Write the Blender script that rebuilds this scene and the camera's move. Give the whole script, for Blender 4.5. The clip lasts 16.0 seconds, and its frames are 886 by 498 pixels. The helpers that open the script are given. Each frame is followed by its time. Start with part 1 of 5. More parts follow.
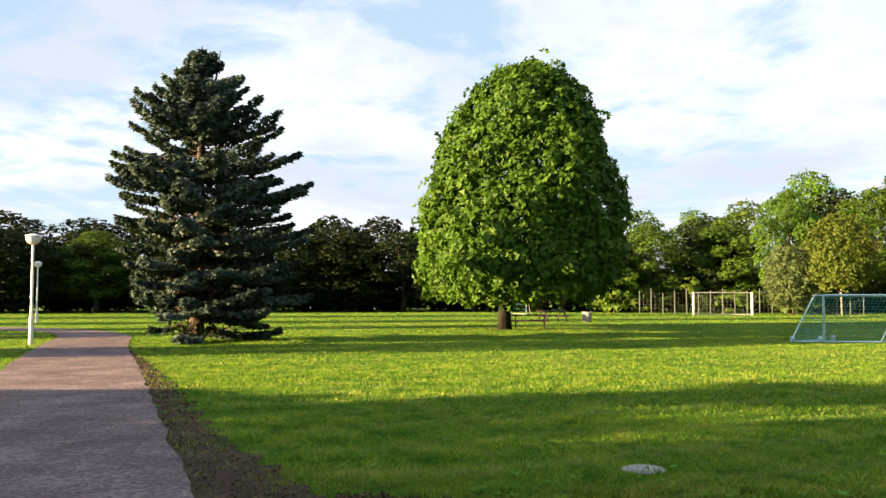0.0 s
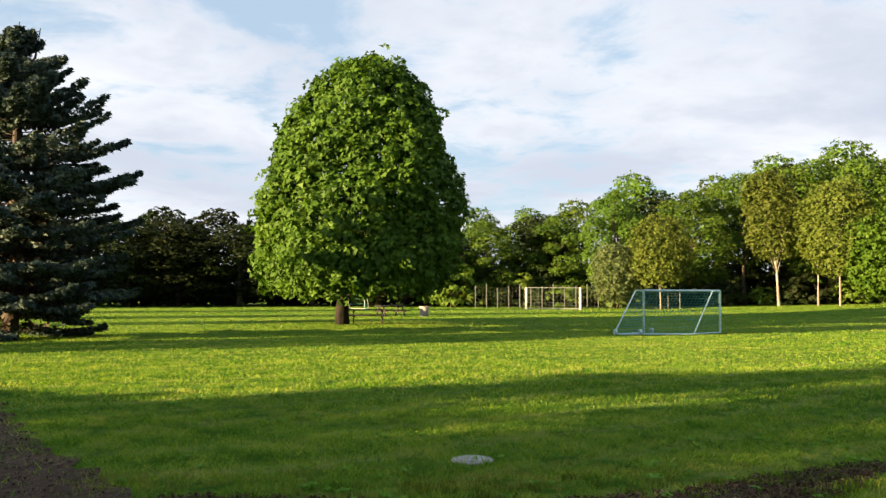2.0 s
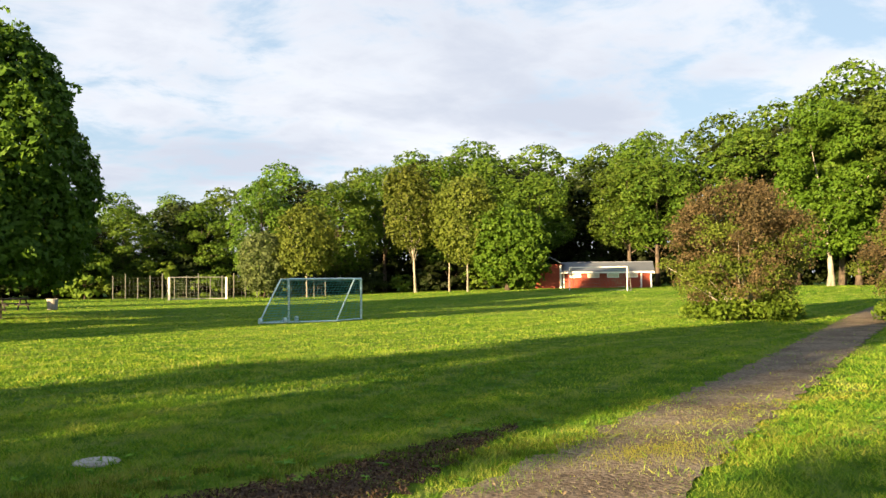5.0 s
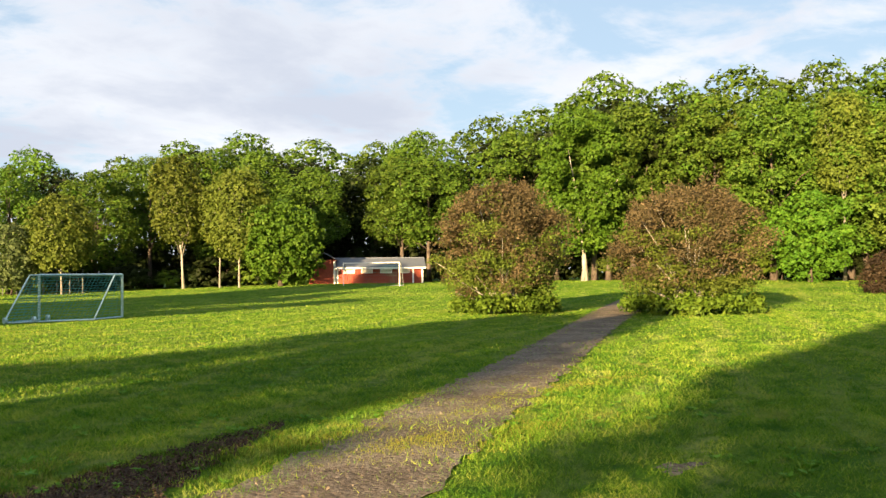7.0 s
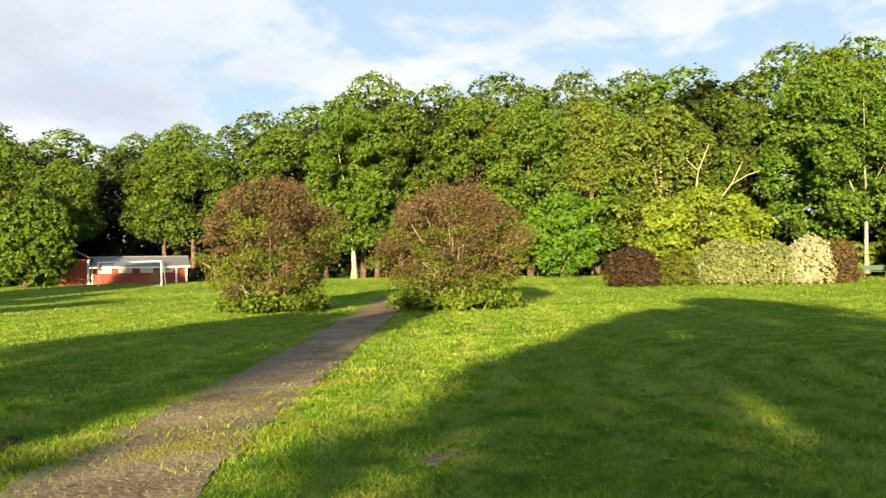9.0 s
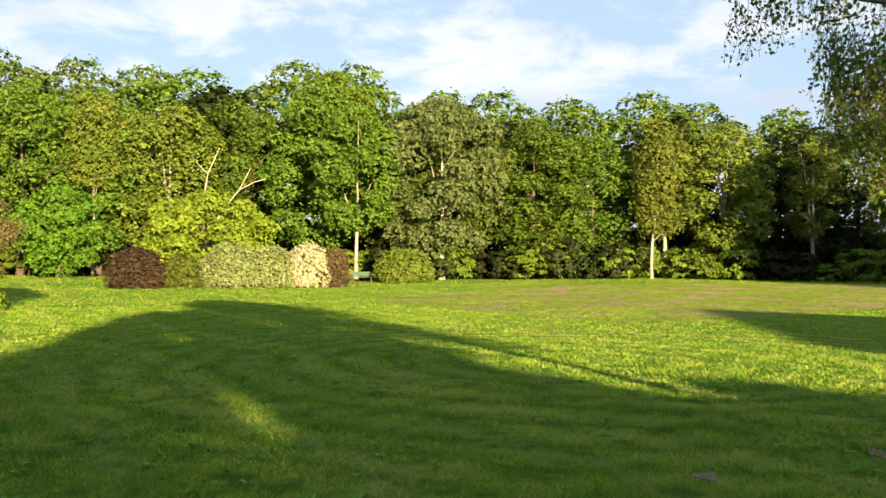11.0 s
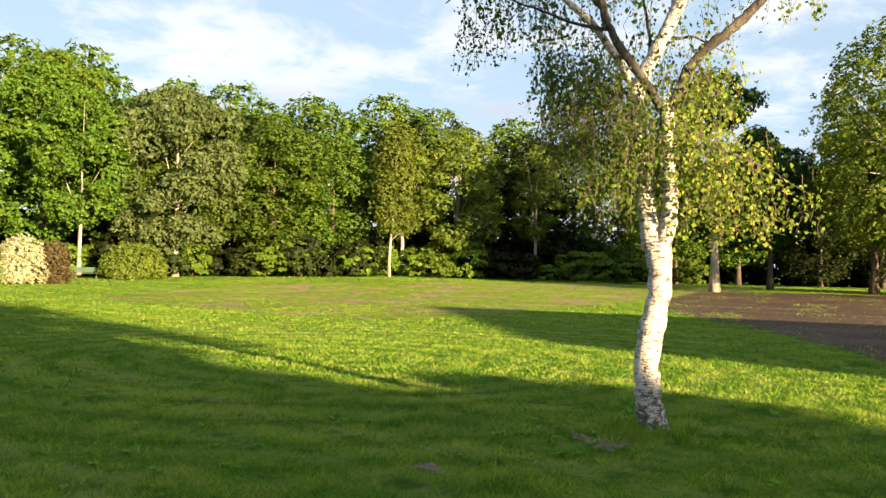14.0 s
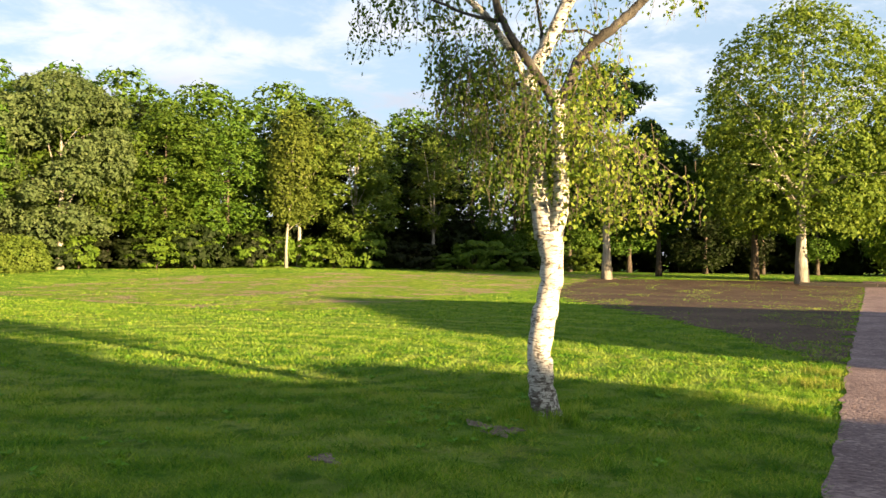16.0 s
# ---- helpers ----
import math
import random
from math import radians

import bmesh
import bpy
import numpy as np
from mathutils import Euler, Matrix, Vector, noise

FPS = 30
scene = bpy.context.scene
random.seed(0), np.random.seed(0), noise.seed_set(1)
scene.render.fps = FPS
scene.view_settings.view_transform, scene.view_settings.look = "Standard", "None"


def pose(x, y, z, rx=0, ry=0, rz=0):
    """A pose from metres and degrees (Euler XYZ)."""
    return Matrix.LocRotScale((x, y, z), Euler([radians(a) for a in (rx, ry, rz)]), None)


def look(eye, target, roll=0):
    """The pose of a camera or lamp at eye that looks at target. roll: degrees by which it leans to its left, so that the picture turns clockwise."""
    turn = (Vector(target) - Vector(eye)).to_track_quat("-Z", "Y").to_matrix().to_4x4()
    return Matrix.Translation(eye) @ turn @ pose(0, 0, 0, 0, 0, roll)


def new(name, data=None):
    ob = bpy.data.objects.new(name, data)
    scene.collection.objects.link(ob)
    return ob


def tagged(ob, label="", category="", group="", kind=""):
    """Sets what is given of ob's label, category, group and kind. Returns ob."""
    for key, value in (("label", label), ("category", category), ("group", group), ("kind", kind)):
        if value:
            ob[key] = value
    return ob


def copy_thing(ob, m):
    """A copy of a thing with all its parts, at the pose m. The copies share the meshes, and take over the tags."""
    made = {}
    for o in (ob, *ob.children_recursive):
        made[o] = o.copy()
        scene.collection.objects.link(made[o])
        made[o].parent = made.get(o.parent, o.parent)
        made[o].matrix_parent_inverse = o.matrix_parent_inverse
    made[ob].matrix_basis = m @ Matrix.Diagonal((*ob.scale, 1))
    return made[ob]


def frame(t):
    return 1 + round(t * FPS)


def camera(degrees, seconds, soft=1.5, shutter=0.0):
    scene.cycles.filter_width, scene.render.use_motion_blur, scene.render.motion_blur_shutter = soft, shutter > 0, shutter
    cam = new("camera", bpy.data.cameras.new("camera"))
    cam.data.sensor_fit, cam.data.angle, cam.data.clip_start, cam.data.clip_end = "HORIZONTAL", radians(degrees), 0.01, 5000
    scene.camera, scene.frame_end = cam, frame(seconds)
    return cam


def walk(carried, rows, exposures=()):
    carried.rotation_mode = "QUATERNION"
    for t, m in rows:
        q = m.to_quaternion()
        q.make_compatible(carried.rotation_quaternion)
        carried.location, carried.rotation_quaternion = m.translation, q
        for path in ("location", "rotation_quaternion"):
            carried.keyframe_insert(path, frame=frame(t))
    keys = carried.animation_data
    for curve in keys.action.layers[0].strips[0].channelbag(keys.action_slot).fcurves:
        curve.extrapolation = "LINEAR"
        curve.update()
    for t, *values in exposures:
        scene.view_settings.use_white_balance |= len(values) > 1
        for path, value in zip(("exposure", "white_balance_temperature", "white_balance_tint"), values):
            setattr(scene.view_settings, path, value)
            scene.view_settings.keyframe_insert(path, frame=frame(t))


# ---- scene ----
cam = camera(53.54, 16.0, soft=1.45, shutter=0.1)
EYE = 1.70
# seconds, x, y, pitch, roll, yaw: a slow turn on the spot with the camera held before the body
ROWS = [
    (0.0, -0.000, 0.000, 3.09, -0.09, -0.00),
    (0.5, 0.006, -0.000, 2.98, -0.01, -1.06),
    (1.0, 0.017, -0.000, 2.86, -0.13, -3.30),
    (1.5, 0.035, -0.002, 2.80, -0.18, -6.72),
    (2.0, 0.055, -0.005, 2.77, -0.19, -10.45),
    (2.5, 0.074, -0.009, 2.76, -0.14, -14.18),
    (3.0, 0.093, -0.015, 2.74, -0.19, -17.94),
    (3.5, 0.113, -0.022, 2.48, -0.08, -21.97),
    (4.0, 0.132, -0.030, 2.24, -0.01, -25.84),
    (4.2, 0.138, -0.034, 2.16, 0.05, -27.27),
    (6.3, 0.204, -0.080, 1.76, 0.58, -42.62),
    (6.5, 0.210, -0.085, 1.69, 0.47, -44.05),
    (7.0, 0.223, -0.099, 1.60, 0.45, -47.70),
    (7.5, 0.236, -0.113, 1.52, 0.41, -51.37),
    (8.0, 0.247, -0.128, 1.46, 0.46, -54.91),
    (8.5, 0.257, -0.144, 1.38, 0.69, -58.45),
    (9.0, 0.268, -0.163, 1.28, 0.94, -62.59),
    (9.5, 0.282, -0.195, 1.16, 1.04, -69.34),
    (10.0, 0.295, -0.240, 1.09, 0.51, -78.17),
    (10.2, 0.299, -0.258, 1.11, 0.19, -81.75),
    (12.3, 0.290, -0.384, 1.39, -0.68, -105.92),
    (12.5, 0.289, -0.389, 1.39, -0.82, -106.90),
    (13.0, 0.286, -0.397, 1.45, -0.84, -108.32),
    (13.5, 0.285, -0.401, 1.42, -0.87, -109.28),
    (14.0, 0.282, -0.408, 1.35, -0.98, -110.69),
    (14.5, 0.276, -0.424, 1.34, -0.91, -113.96),
    (15.0, 0.265, -0.445, 1.37, -0.62, -118.40),
    (15.5, 0.260, -0.455, 1.22, -0.36, -120.49),
    (16.0, 0.268, -0.440, 0.77, -0.49, -117.29),
]
walk(cam, [(t, pose(x, y, EYE, 90 + p, r, w)) for t, x, y, p, r, w in ROWS], exposures=[(0.0, 2.54), (0.6, 2.46), (1.5, 2.34), (3.0, 2.32), (4.2, 2.34), (6.5, 2.32), (9.0, 2.38), (12.5, 2.44), (16.0, 2.46)])

# ---- light: low evening sun, broken cloud ----
SUN_AZ, SUN_EL = 107.0, 10.5          # degrees left of the first view, degrees above the horizon
S_DIR = Vector((math.sin(radians(73)), math.cos(radians(73)), 0))     # the way the shadows run
V_DIR = Vector((-S_DIR.y, S_DIR.x, 0))


def uv(u, v):
    """A place from metres along and across the shadows."""
    p = S_DIR * u + V_DIR * v
    return p.x, p.y


sun = new("sun", bpy.data.lights.new("sun", "SUN"))
sun.data.energy, sun.data.angle, sun.data.color = 6.0, radians(0.6), (1.0, 0.69, 0.34)
towards = Vector((-S_DIR.x * math.cos(radians(SUN_EL)), -S_DIR.y * math.cos(radians(SUN_EL)), math.sin(radians(SUN_EL))))
sun.matrix_world = look(towards * 100, (0, 0, 0))


class Nodes:
    """A thin wrapper to wire shader nodes."""

    def __init__(self, tree):
        self.t = tree
        tree.nodes.clear()

    def add(self, kind, inputs=()):
        n = self.t.nodes.new(kind)
        for k, v in dict(inputs).items():
            self.put(n.inputs[k], v)
        return n

    def put(self, socket, v):
        if hasattr(v, "is_output"):
            self.t.links.new(v, socket)
        else:
            socket.default_value = v

    def math(self, op, a, b=0.0, c=0.0, clamp=False):
        n = self.t.nodes.new("ShaderNodeMath")
        n.operation, n.use_clamp = op, clamp
        for s, v in zip(n.inputs, (a, b, c)):
            self.put(s, v)
        return n.outputs[0]

    def noise(self, vec, scale, detail=3.0, rough=0.5, distort=0.0):
        n = self.add("ShaderNodeTexNoise", {"Scale": scale, "Detail": detail, "Roughness": rough, "Distortion": distort})
        if vec is not None:
            self.put(n.inputs["Vector"], vec)
        return n.outputs["Fac"]

    def ramp(self, fac, stops):
        n = self.t.nodes.new("ShaderNodeValToRGB")
        self.put(n.inputs[0], fac)
        e = n.color_ramp.elements
        while len(e) < len(stops):
            e.new(0.5)
        for el, (p, c) in zip(e, stops):
            el.position, el.color = p, (*c, 1) if len(c) == 3 else c
        return n.outputs[0]

    def mix(self, fac, a, b, blend="MIX"):
        n = self.t.nodes.new("ShaderNodeMix")
        n.data_type, n.blend_type = "RGBA", blend
        self.put(n.inputs[0], fac)
        for s, v in ((n.inputs[6], a), (n.inputs[7], b)):
            self.put(s, (*v, 1) if isinstance(v, tuple) and len(v) == 3 else v)
        return n.outputs[2]


def smooth(nd, v, lo, hi):
    n = nd.t.nodes.new("ShaderNodeMapRange")
    n.interpolation_type = "SMOOTHSTEP"
    nd.put(n.inputs[0], v)
    n.inputs[1].default_value, n.inputs[2].default_value = lo, hi
    return n.outputs[0]


world = bpy.data.worlds.new("evening_sky")
scene.world = world
world.use_nodes = True
nd = Nodes(world.node_tree)
sky = nd.add("ShaderNodeTexSky")
sky.sky_type, sky.sun_disc, sky.dust_density = "NISHITA", False, 0.6
sky.sun_elevation, sky.sun_rotation = radians(SUN_EL), radians(-SUN_AZ)
co = nd.add("ShaderNodeTexCoord").outputs["Generated"]
xyz = nd.add("ShaderNodeSeparateXYZ", {0: co}).outputs
depth = nd.math("ADD", nd.math("MAXIMUM", xyz[2], 0.0), 0.16)
flat = nd.add("ShaderNodeCombineXYZ", {0: nd.math("DIVIDE", xyz[0], depth), 1: nd.math("DIVIDE", xyz[1], depth), 2: 3.1}).outputs[0]
big = nd.noise(flat, 0.5, 6, 0.5, 0.3)
fine = nd.noise(flat, 3.0, 9, 0.6, 0.3)
cover = smooth(nd, nd.math("ADD", nd.math("MULTIPLY", big, 0.42), nd.math("MULTIPLY", fine, 0.58)), 0.42, 0.55)
shade = smooth(nd, nd.math("ADD", nd.math("MULTIPLY", nd.noise(flat, 0.62, 5, 0.5, 0.3), 0.75), nd.math("MULTIPLY", fine, 0.25)), 0.42, 0.6)
cloud = nd.mix(shade, (0.298, 0.307, 0.324), (0.205, 0.221, 0.257))
blue = nd.mix(0.75, nd.mix(1.0, sky.outputs[0], (0.06, 0.06, 0.06), "MULTIPLY"), (0.172, 0.222, 0.282))
low = smooth(nd, xyz[2], 0.0, 0.12)
tone = nd.mix(cover, blue, cloud)
tone = nd.mix(nd.math("MULTIPLY", nd.math("SUBTRACT", 1.0, low), 0.5), tone, (0.27, 0.275, 0.285))
facing = nd.add("ShaderNodeVectorMath", {0: co, 1: tuple(towards)})
facing.operation = "DOT_PRODUCT"
haze = nd.math("MULTIPLY", smooth(nd, facing.outputs["Value"], 0.4, 1.0), 0.35)
tone = nd.mix(haze, tone, (0.85, 0.78, 0.66))
bg = nd.add("ShaderNodeBackground", {"Color": tone, "Strength": 0.66})
out = nd.add("ShaderNodeOutputWorld", {"Surface": bg.outputs[0]})

# ---- materials ----


def material(name):
    m = bpy.data.materials.new(name)
    m.use_nodes = True
    return m, Nodes(m.node_tree)


def place(nd):
    return nd.add("ShaderNodeNewGeometry").outputs["Position"]


def finish(nd, colour, rough=0.8, bump=None, strength=0.3, dist=0.02, metal=0.0, spec=0.3):
    ins = {"Base Color": colour if hasattr(colour, "is_output") else (*colour, 1), "Roughness": rough, "Metallic": metal, "Specular IOR Level": spec}
    if bump is not None:
        ins["Normal"] = nd.add("ShaderNodeBump", {"Height": bump, "Strength": strength, "Distance": dist}).outputs[0]
    b = nd.add("ShaderNodeBsdfPrincipled", ins)
    nd.add("ShaderNodeOutputMaterial", {"Surface": b.outputs[0]})


def paint(name, colour, rough=0.5, metal=0.0, wear=0.15, scale=9.0, spec=0.4):
    m, nd = material(name)
    p = nd.add("ShaderNodeTexCoord").outputs["Object"]
    n1, n2 = nd.noise(p, scale, 4), nd.noise(p, scale * 9, 3)
    f = nd.math("MULTIPLY", nd.math("ADD", n1, n2), 0.5)
    dark = tuple(c * (1 - wear * 2.2) for c in colour)
    finish(nd, nd.ramp(f, [(0.35, dark), (0.6, colour)]), rough, n2, 0.15, 0.004, metal, spec)
    return m


def leaf(name, a, b, c, gloss=0.45, through_light=0.42, vary=0.25, patch=0.68, tight=0.0, grain=0.55, detail=3, mown=False, k=0.66):
    """Foliage: three greens mixed leaf by leaf and, softly, branch by branch; k scales their depth."""
    m, nd = material(name)
    a, b, c = (tuple(v * k for v in q) for q in (a, b, c))
    g = nd.add("ShaderNodeNewGeometry").outputs
    oi = nd.add("ShaderNodeObjectInfo").outputs
    f = nd.math("ADD", nd.math("MULTIPLY", g["Random Per Island"], 1 - patch), nd.math("MULTIPLY", nd.noise(g["Position"], grain, detail, 0.62), patch))
    col = nd.ramp(f, [(0.2 + tight, a), (0.5, b), (0.85 - tight, c)])
    if mown:
        col = turf(nd, g["Position"], col)
    hsv = nd.add("ShaderNodeHueSaturation", {"Hue": nd.math("ADD", 0.5 - vary * 0.05, nd.math("MULTIPLY", oi["Random"], vary * 0.07)),
                                             "Value": nd.math("ADD", 1 - vary * 0.8, nd.math("MULTIPLY", oi["Random"], vary * 1.6)), "Color": col})
    d = nd.add("ShaderNodeBsdfPrincipled", {"Base Color": hsv.outputs[0], "Roughness": gloss + 0.12, "Specular IOR Level": 0.13})
    lit = nd.mix(1.0, hsv.outputs[0], (1.25, 1.25, 0.55), "MULTIPLY")
    tr = nd.add("ShaderNodeBsdfTranslucent", {"Color": lit})
    mixn = nd.add("ShaderNodeMixShader", {0: through_light, 1: d.outputs[0], 2: tr.outputs[0]})
    nd.add("ShaderNodeOutputMaterial", {"Surface": mixn.outputs[0]})
    return m


def bark(name, a, b, scale=6.0, stretch=(1, 1, 0.25)):
    m, nd = material(name)
    p = nd.add("ShaderNodeTexCoord").outputs["Object"]
    q = nd.add("ShaderNodeMapping", {"Vector": p, "Scale": stretch}).outputs[0]
    n1, n2 = nd.noise(q, scale, 6, 0.65, 0.5), nd.noise(p, scale * 0.4, 3)
    finish(nd, nd.ramp(nd.math("ADD", nd.math("MULTIPLY", n1, 0.7), nd.math("MULTIPLY", n2, 0.3)), [(0.35, a), (0.62, b)]), 0.9, n1, 0.9, 0.05, spec=0.1)
    return m


def turf(nd, p, col):
    """Mowing streaks, dry patches and darker weeds laid over a grass colour."""
    x = nd.add("ShaderNodeSeparateXYZ", {0: p}).outputs
    c = nd.math("ADD", nd.math("MULTIPLY", x[0], -0.438), nd.math("MULTIPLY", x[1], 0.899))
    c = nd.math("ADD", c, nd.math("MULTIPLY", nd.noise(p, 0.09, 3), 5.0))
    fleck = nd.noise(p, 5.0, 5, 0.7)
    thin = nd.math("MULTIPLY", smooth(nd, nd.math("SINE", nd.math("MULTIPLY", c, 4.4)), 0.55, 1.0), smooth(nd, fleck, 0.4, 0.62))
    wide = smooth(nd, nd.math("SINE", nd.math("MULTIPLY", c, 2.2)), -0.5, 0.5)
    col = nd.mix(nd.math("MULTIPLY", thin, 0.6), col, (0.26, 0.3, 0.1))
    away = nd.add("ShaderNodeVectorMath", {0: p, 1: (16.5, -4.5, 0.0)})
    away.operation = "DISTANCE"
    ring = nd.math("ADD", away.outputs["Value"], nd.math("MULTIPLY", nd.noise(p, 0.25, 3), 1.6))
    near = nd.math("SUBTRACT", 1.0, smooth(nd, ring, 8.0, 13.0))
    swath = nd.math("SINE", nd.math("MULTIPLY", ring, 6.2))
    col = nd.mix(nd.math("MULTIPLY", nd.math("MULTIPLY", smooth(nd, swath, 0.2, 0.9), near), 0.35), col, (0.24, 0.32, 0.08))
    col = nd.mix(nd.math("MULTIPLY", nd.math("MULTIPLY", smooth(nd, nd.math("MULTIPLY", swath, -1.0), 0.5, 1.0), near), 0.45), col, (0.035, 0.12, 0.01))
    col = nd.mix(nd.math("MULTIPLY", wide, 0.25), col, (0.06, 0.16, 0.012))
    weed = smooth(nd, nd.math("ADD", nd.math("MULTIPLY", nd.noise(p, 1.7, 5, 0.62), 0.7), nd.math("MULTIPLY", fleck, 0.3)), 0.53, 0.6)
    col = nd.mix(nd.math("MULTIPLY", weed, 0.75), col, (0.036, 0.115, 0.01))
    dry = smooth(nd, nd.math("ADD", nd.math("MULTIPLY", nd.noise(p, 0.8, 5, 0.65), 0.65), nd.math("MULTIPLY", fleck, 0.35)), 0.56, 0.64)
    return nd.mix(nd.math("MULTIPLY", dry, 0.3), col, (0.27, 0.26, 0.09))


def lawn_ground():
    m, nd = material("lawn_soil_and_grass")
    p = place(nd)
    n1, n2, n3 = nd.noise(p, 0.12, 4), nd.noise(p, 1.1, 5, 0.6), nd.noise(p, 14, 4, 0.7)
    f = nd.math("ADD", nd.math("MULTIPLY", n1, 0.4), nd.math("ADD", nd.math("MULTIPLY", n2, 0.35), nd.math("MULTIPLY", n3, 0.25)))
    col = nd.ramp(f, [(0.36, (0.03, 0.11, 0.006)), (0.5, (0.11, 0.21, 0.016)), (0.64, (0.25, 0.29, 0.055))])
    col = turf(nd, p, col)
    finish(nd, col, 0.9, nd.noise(p, 9, 6, 0.75), 1.0, 0.25, spec=0.05)
    return m


def stony(name, stops, scale=30.0, bump=0.6, big=0.5, k=0.68):
    m, nd = material(name)
    stops = [(f, tuple(v * k for v in q)) for f, q in stops]
    p = place(nd)
    vo = nd.add("ShaderNodeTexVoronoi", {"Vector": p, "Scale": scale})
    n1, n2 = nd.noise(p, big, 5, 0.6), nd.noise(p, scale * 0.6, 5, 0.7)
    f = nd.math("ADD", nd.math("MULTIPLY", n1, 0.45), nd.math("ADD", nd.math("MULTIPLY", n2, 0.35), nd.math("MULTIPLY", vo.outputs["Color"], 0.2)))
    finish(nd, nd.ramp(f, stops), 0.92, nd.math("ADD", nd.math("MULTIPLY", vo.outputs["Distance"], -0.5), n2), bump, 0.03, spec=0.12)
    return m


M_LAWN = lawn_ground()
M_PATH = stony("reddish_chip_surfacing", [(0.32, (0.085, 0.063, 0.069)), (0.5, (0.2, 0.15, 0.158)), (0.68, (0.4, 0.32, 0.325))], 26, 1.0, 0.9)
M_TRACK = stony("trodden_gravel_and_soil", [(0.34, (0.08, 0.062, 0.046)), (0.5, (0.19, 0.155, 0.118)), (0.66, (0.36, 0.31, 0.25))], 24, 1.0, 0.9, 0.62)
M_DIRT = stony("dark_bare_soil", [(0.3, (0.026, 0.017, 0.01)), (0.52, (0.064, 0.041, 0.027)), (0.72, (0.15, 0.105, 0.068))], 16, 1.0, 1.2)
M_BROWN = stony("bare_brown_seedbed", [(0.34, (0.042, 0.028, 0.021)), (0.5, (0.108, 0.074, 0.055)), (0.66, (0.21, 0.15, 0.112))], 18, 1.0, 0.35, 0.5)


def seedbed():
    m, nd = material("seedbed_with_young_grass")
    p = place(nd)
    n1, n2, n3 = nd.noise(p, 0.34, 5, 0.6, 0.4), nd.noise(p, 2.2, 6, 0.68), nd.noise(p, 12, 5, 0.7)
    soil = nd.ramp(n3, [(0.34, (0.12, 0.085, 0.06)), (0.5, (0.24, 0.18, 0.13)), (0.66, (0.36, 0.29, 0.215))])
    green = nd.ramp(n2, [(0.36, (0.06, 0.13, 0.012)), (0.5, (0.13, 0.205, 0.02)), (0.64, (0.22, 0.26, 0.04))])
    mask = smooth(nd, nd.math("ADD", nd.math("MULTIPLY", n1, 0.6), nd.math("MULTIPLY", n2, 0.4)), 0.5, 0.56)
    finish(nd, nd.mix(mask, green, soil), 0.92, nd.noise(p, 9, 6, 0.75), 1.0, 0.2, spec=0.05)
    return m


M_SEED = seedbed()
M_GRASS = leaf("grass_blades", (0.022, 0.1, 0.005), (0.15, 0.265, 0.02), (0.33, 0.35, 0.07), 0.6, 0.4, 0.0, 0.74, 0.14, 1.6, 7, True, k=1.0)
M_TALL = leaf("tall_seeding_grass", (0.13, 0.2, 0.03), (0.24, 0.29, 0.05), (0.42, 0.39, 0.15), 0.6, 0.4, 0.0, 0.5)
M_OAK = leaf("chestnut_leaves", (0.022, 0.06, 0.006), (0.055, 0.122, 0.011), (0.105, 0.195, 0.02), 0.45, 0.26, 0.0, k=0.8)
M_WOOD_A = leaf("woodland_leaves", (0.027, 0.078, 0.008), (0.068, 0.142, 0.014), (0.138, 0.215, 0.028), 0.5, 0.24, 0.32)
M_WOOD_B = leaf("light_woodland_leaves", (0.048, 0.094, 0.012), (0.097, 0.152, 0.02), (0.165, 0.218, 0.038), 0.5, 0.24, 0.4)
# woodland leaves with the wood's shade put into the colour
M_WOOD_SHADE = leaf("shade_toned_woodland_leaves", (0.013, 0.027, 0.005), (0.025, 0.044, 0.009), (0.043, 0.068, 0.015), 0.5, 0.28, 0.4, k=0.45)
M_GREY = leaf("grey_green_leaves", (0.062, 0.104, 0.036), (0.11, 0.162, 0.058), (0.18, 0.228, 0.09), 0.5, 0.3, 0.1, k=0.6)
M_BRIGHT = leaf("fresh_yellow_green_leaves", (0.068, 0.135, 0.01), (0.125, 0.21, 0.017), (0.2, 0.285, 0.032), 0.5, 0.28, 0.2, k=0.85)
M_GREEN = leaf("fresh_green_leaves", (0.05, 0.105, 0.01), (0.09, 0.16, 0.015), (0.16, 0.23, 0.025), 0.5, 0.28, 0.2)
M_VIVID = leaf("vivid_green_leaves", (0.03, 0.092, 0.007), (0.062, 0.15, 0.011), (0.115, 0.215, 0.018), 0.5, 0.22, 0.2, k=0.7)
M_PURPLE = leaf("bronze_purple_leaves", (0.033, 0.031, 0.013), (0.09, 0.073, 0.035), (0.2, 0.148, 0.084), 0.5, 0.3, 0.1, 0.6, k=0.78)
M_BARB = leaf("dark_purple_leaves", (0.026, 0.02, 0.012), (0.052, 0.036, 0.022), (0.09, 0.064, 0.037), 0.5, 0.25, 0.0)
M_AIRY = leaf("light_chestnut_leaves", (0.06, 0.115, 0.013), (0.125, 0.195, 0.022), (0.22, 0.29, 0.045), 0.5, 0.34, 0.0, 0.5, k=0.68)
M_WHITE = leaf("variegated_cream_leaves", (0.11, 0.18, 0.05), (0.2, 0.27, 0.1), (0.36, 0.4, 0.21), 0.5, 0.3, 0.0, 0.35)
M_BLOOM = leaf("white_blossom", (0.25, 0.29, 0.13), (0.46, 0.47, 0.33), (0.62, 0.61, 0.5), 0.6, 0.3, 0.0, 0.3)
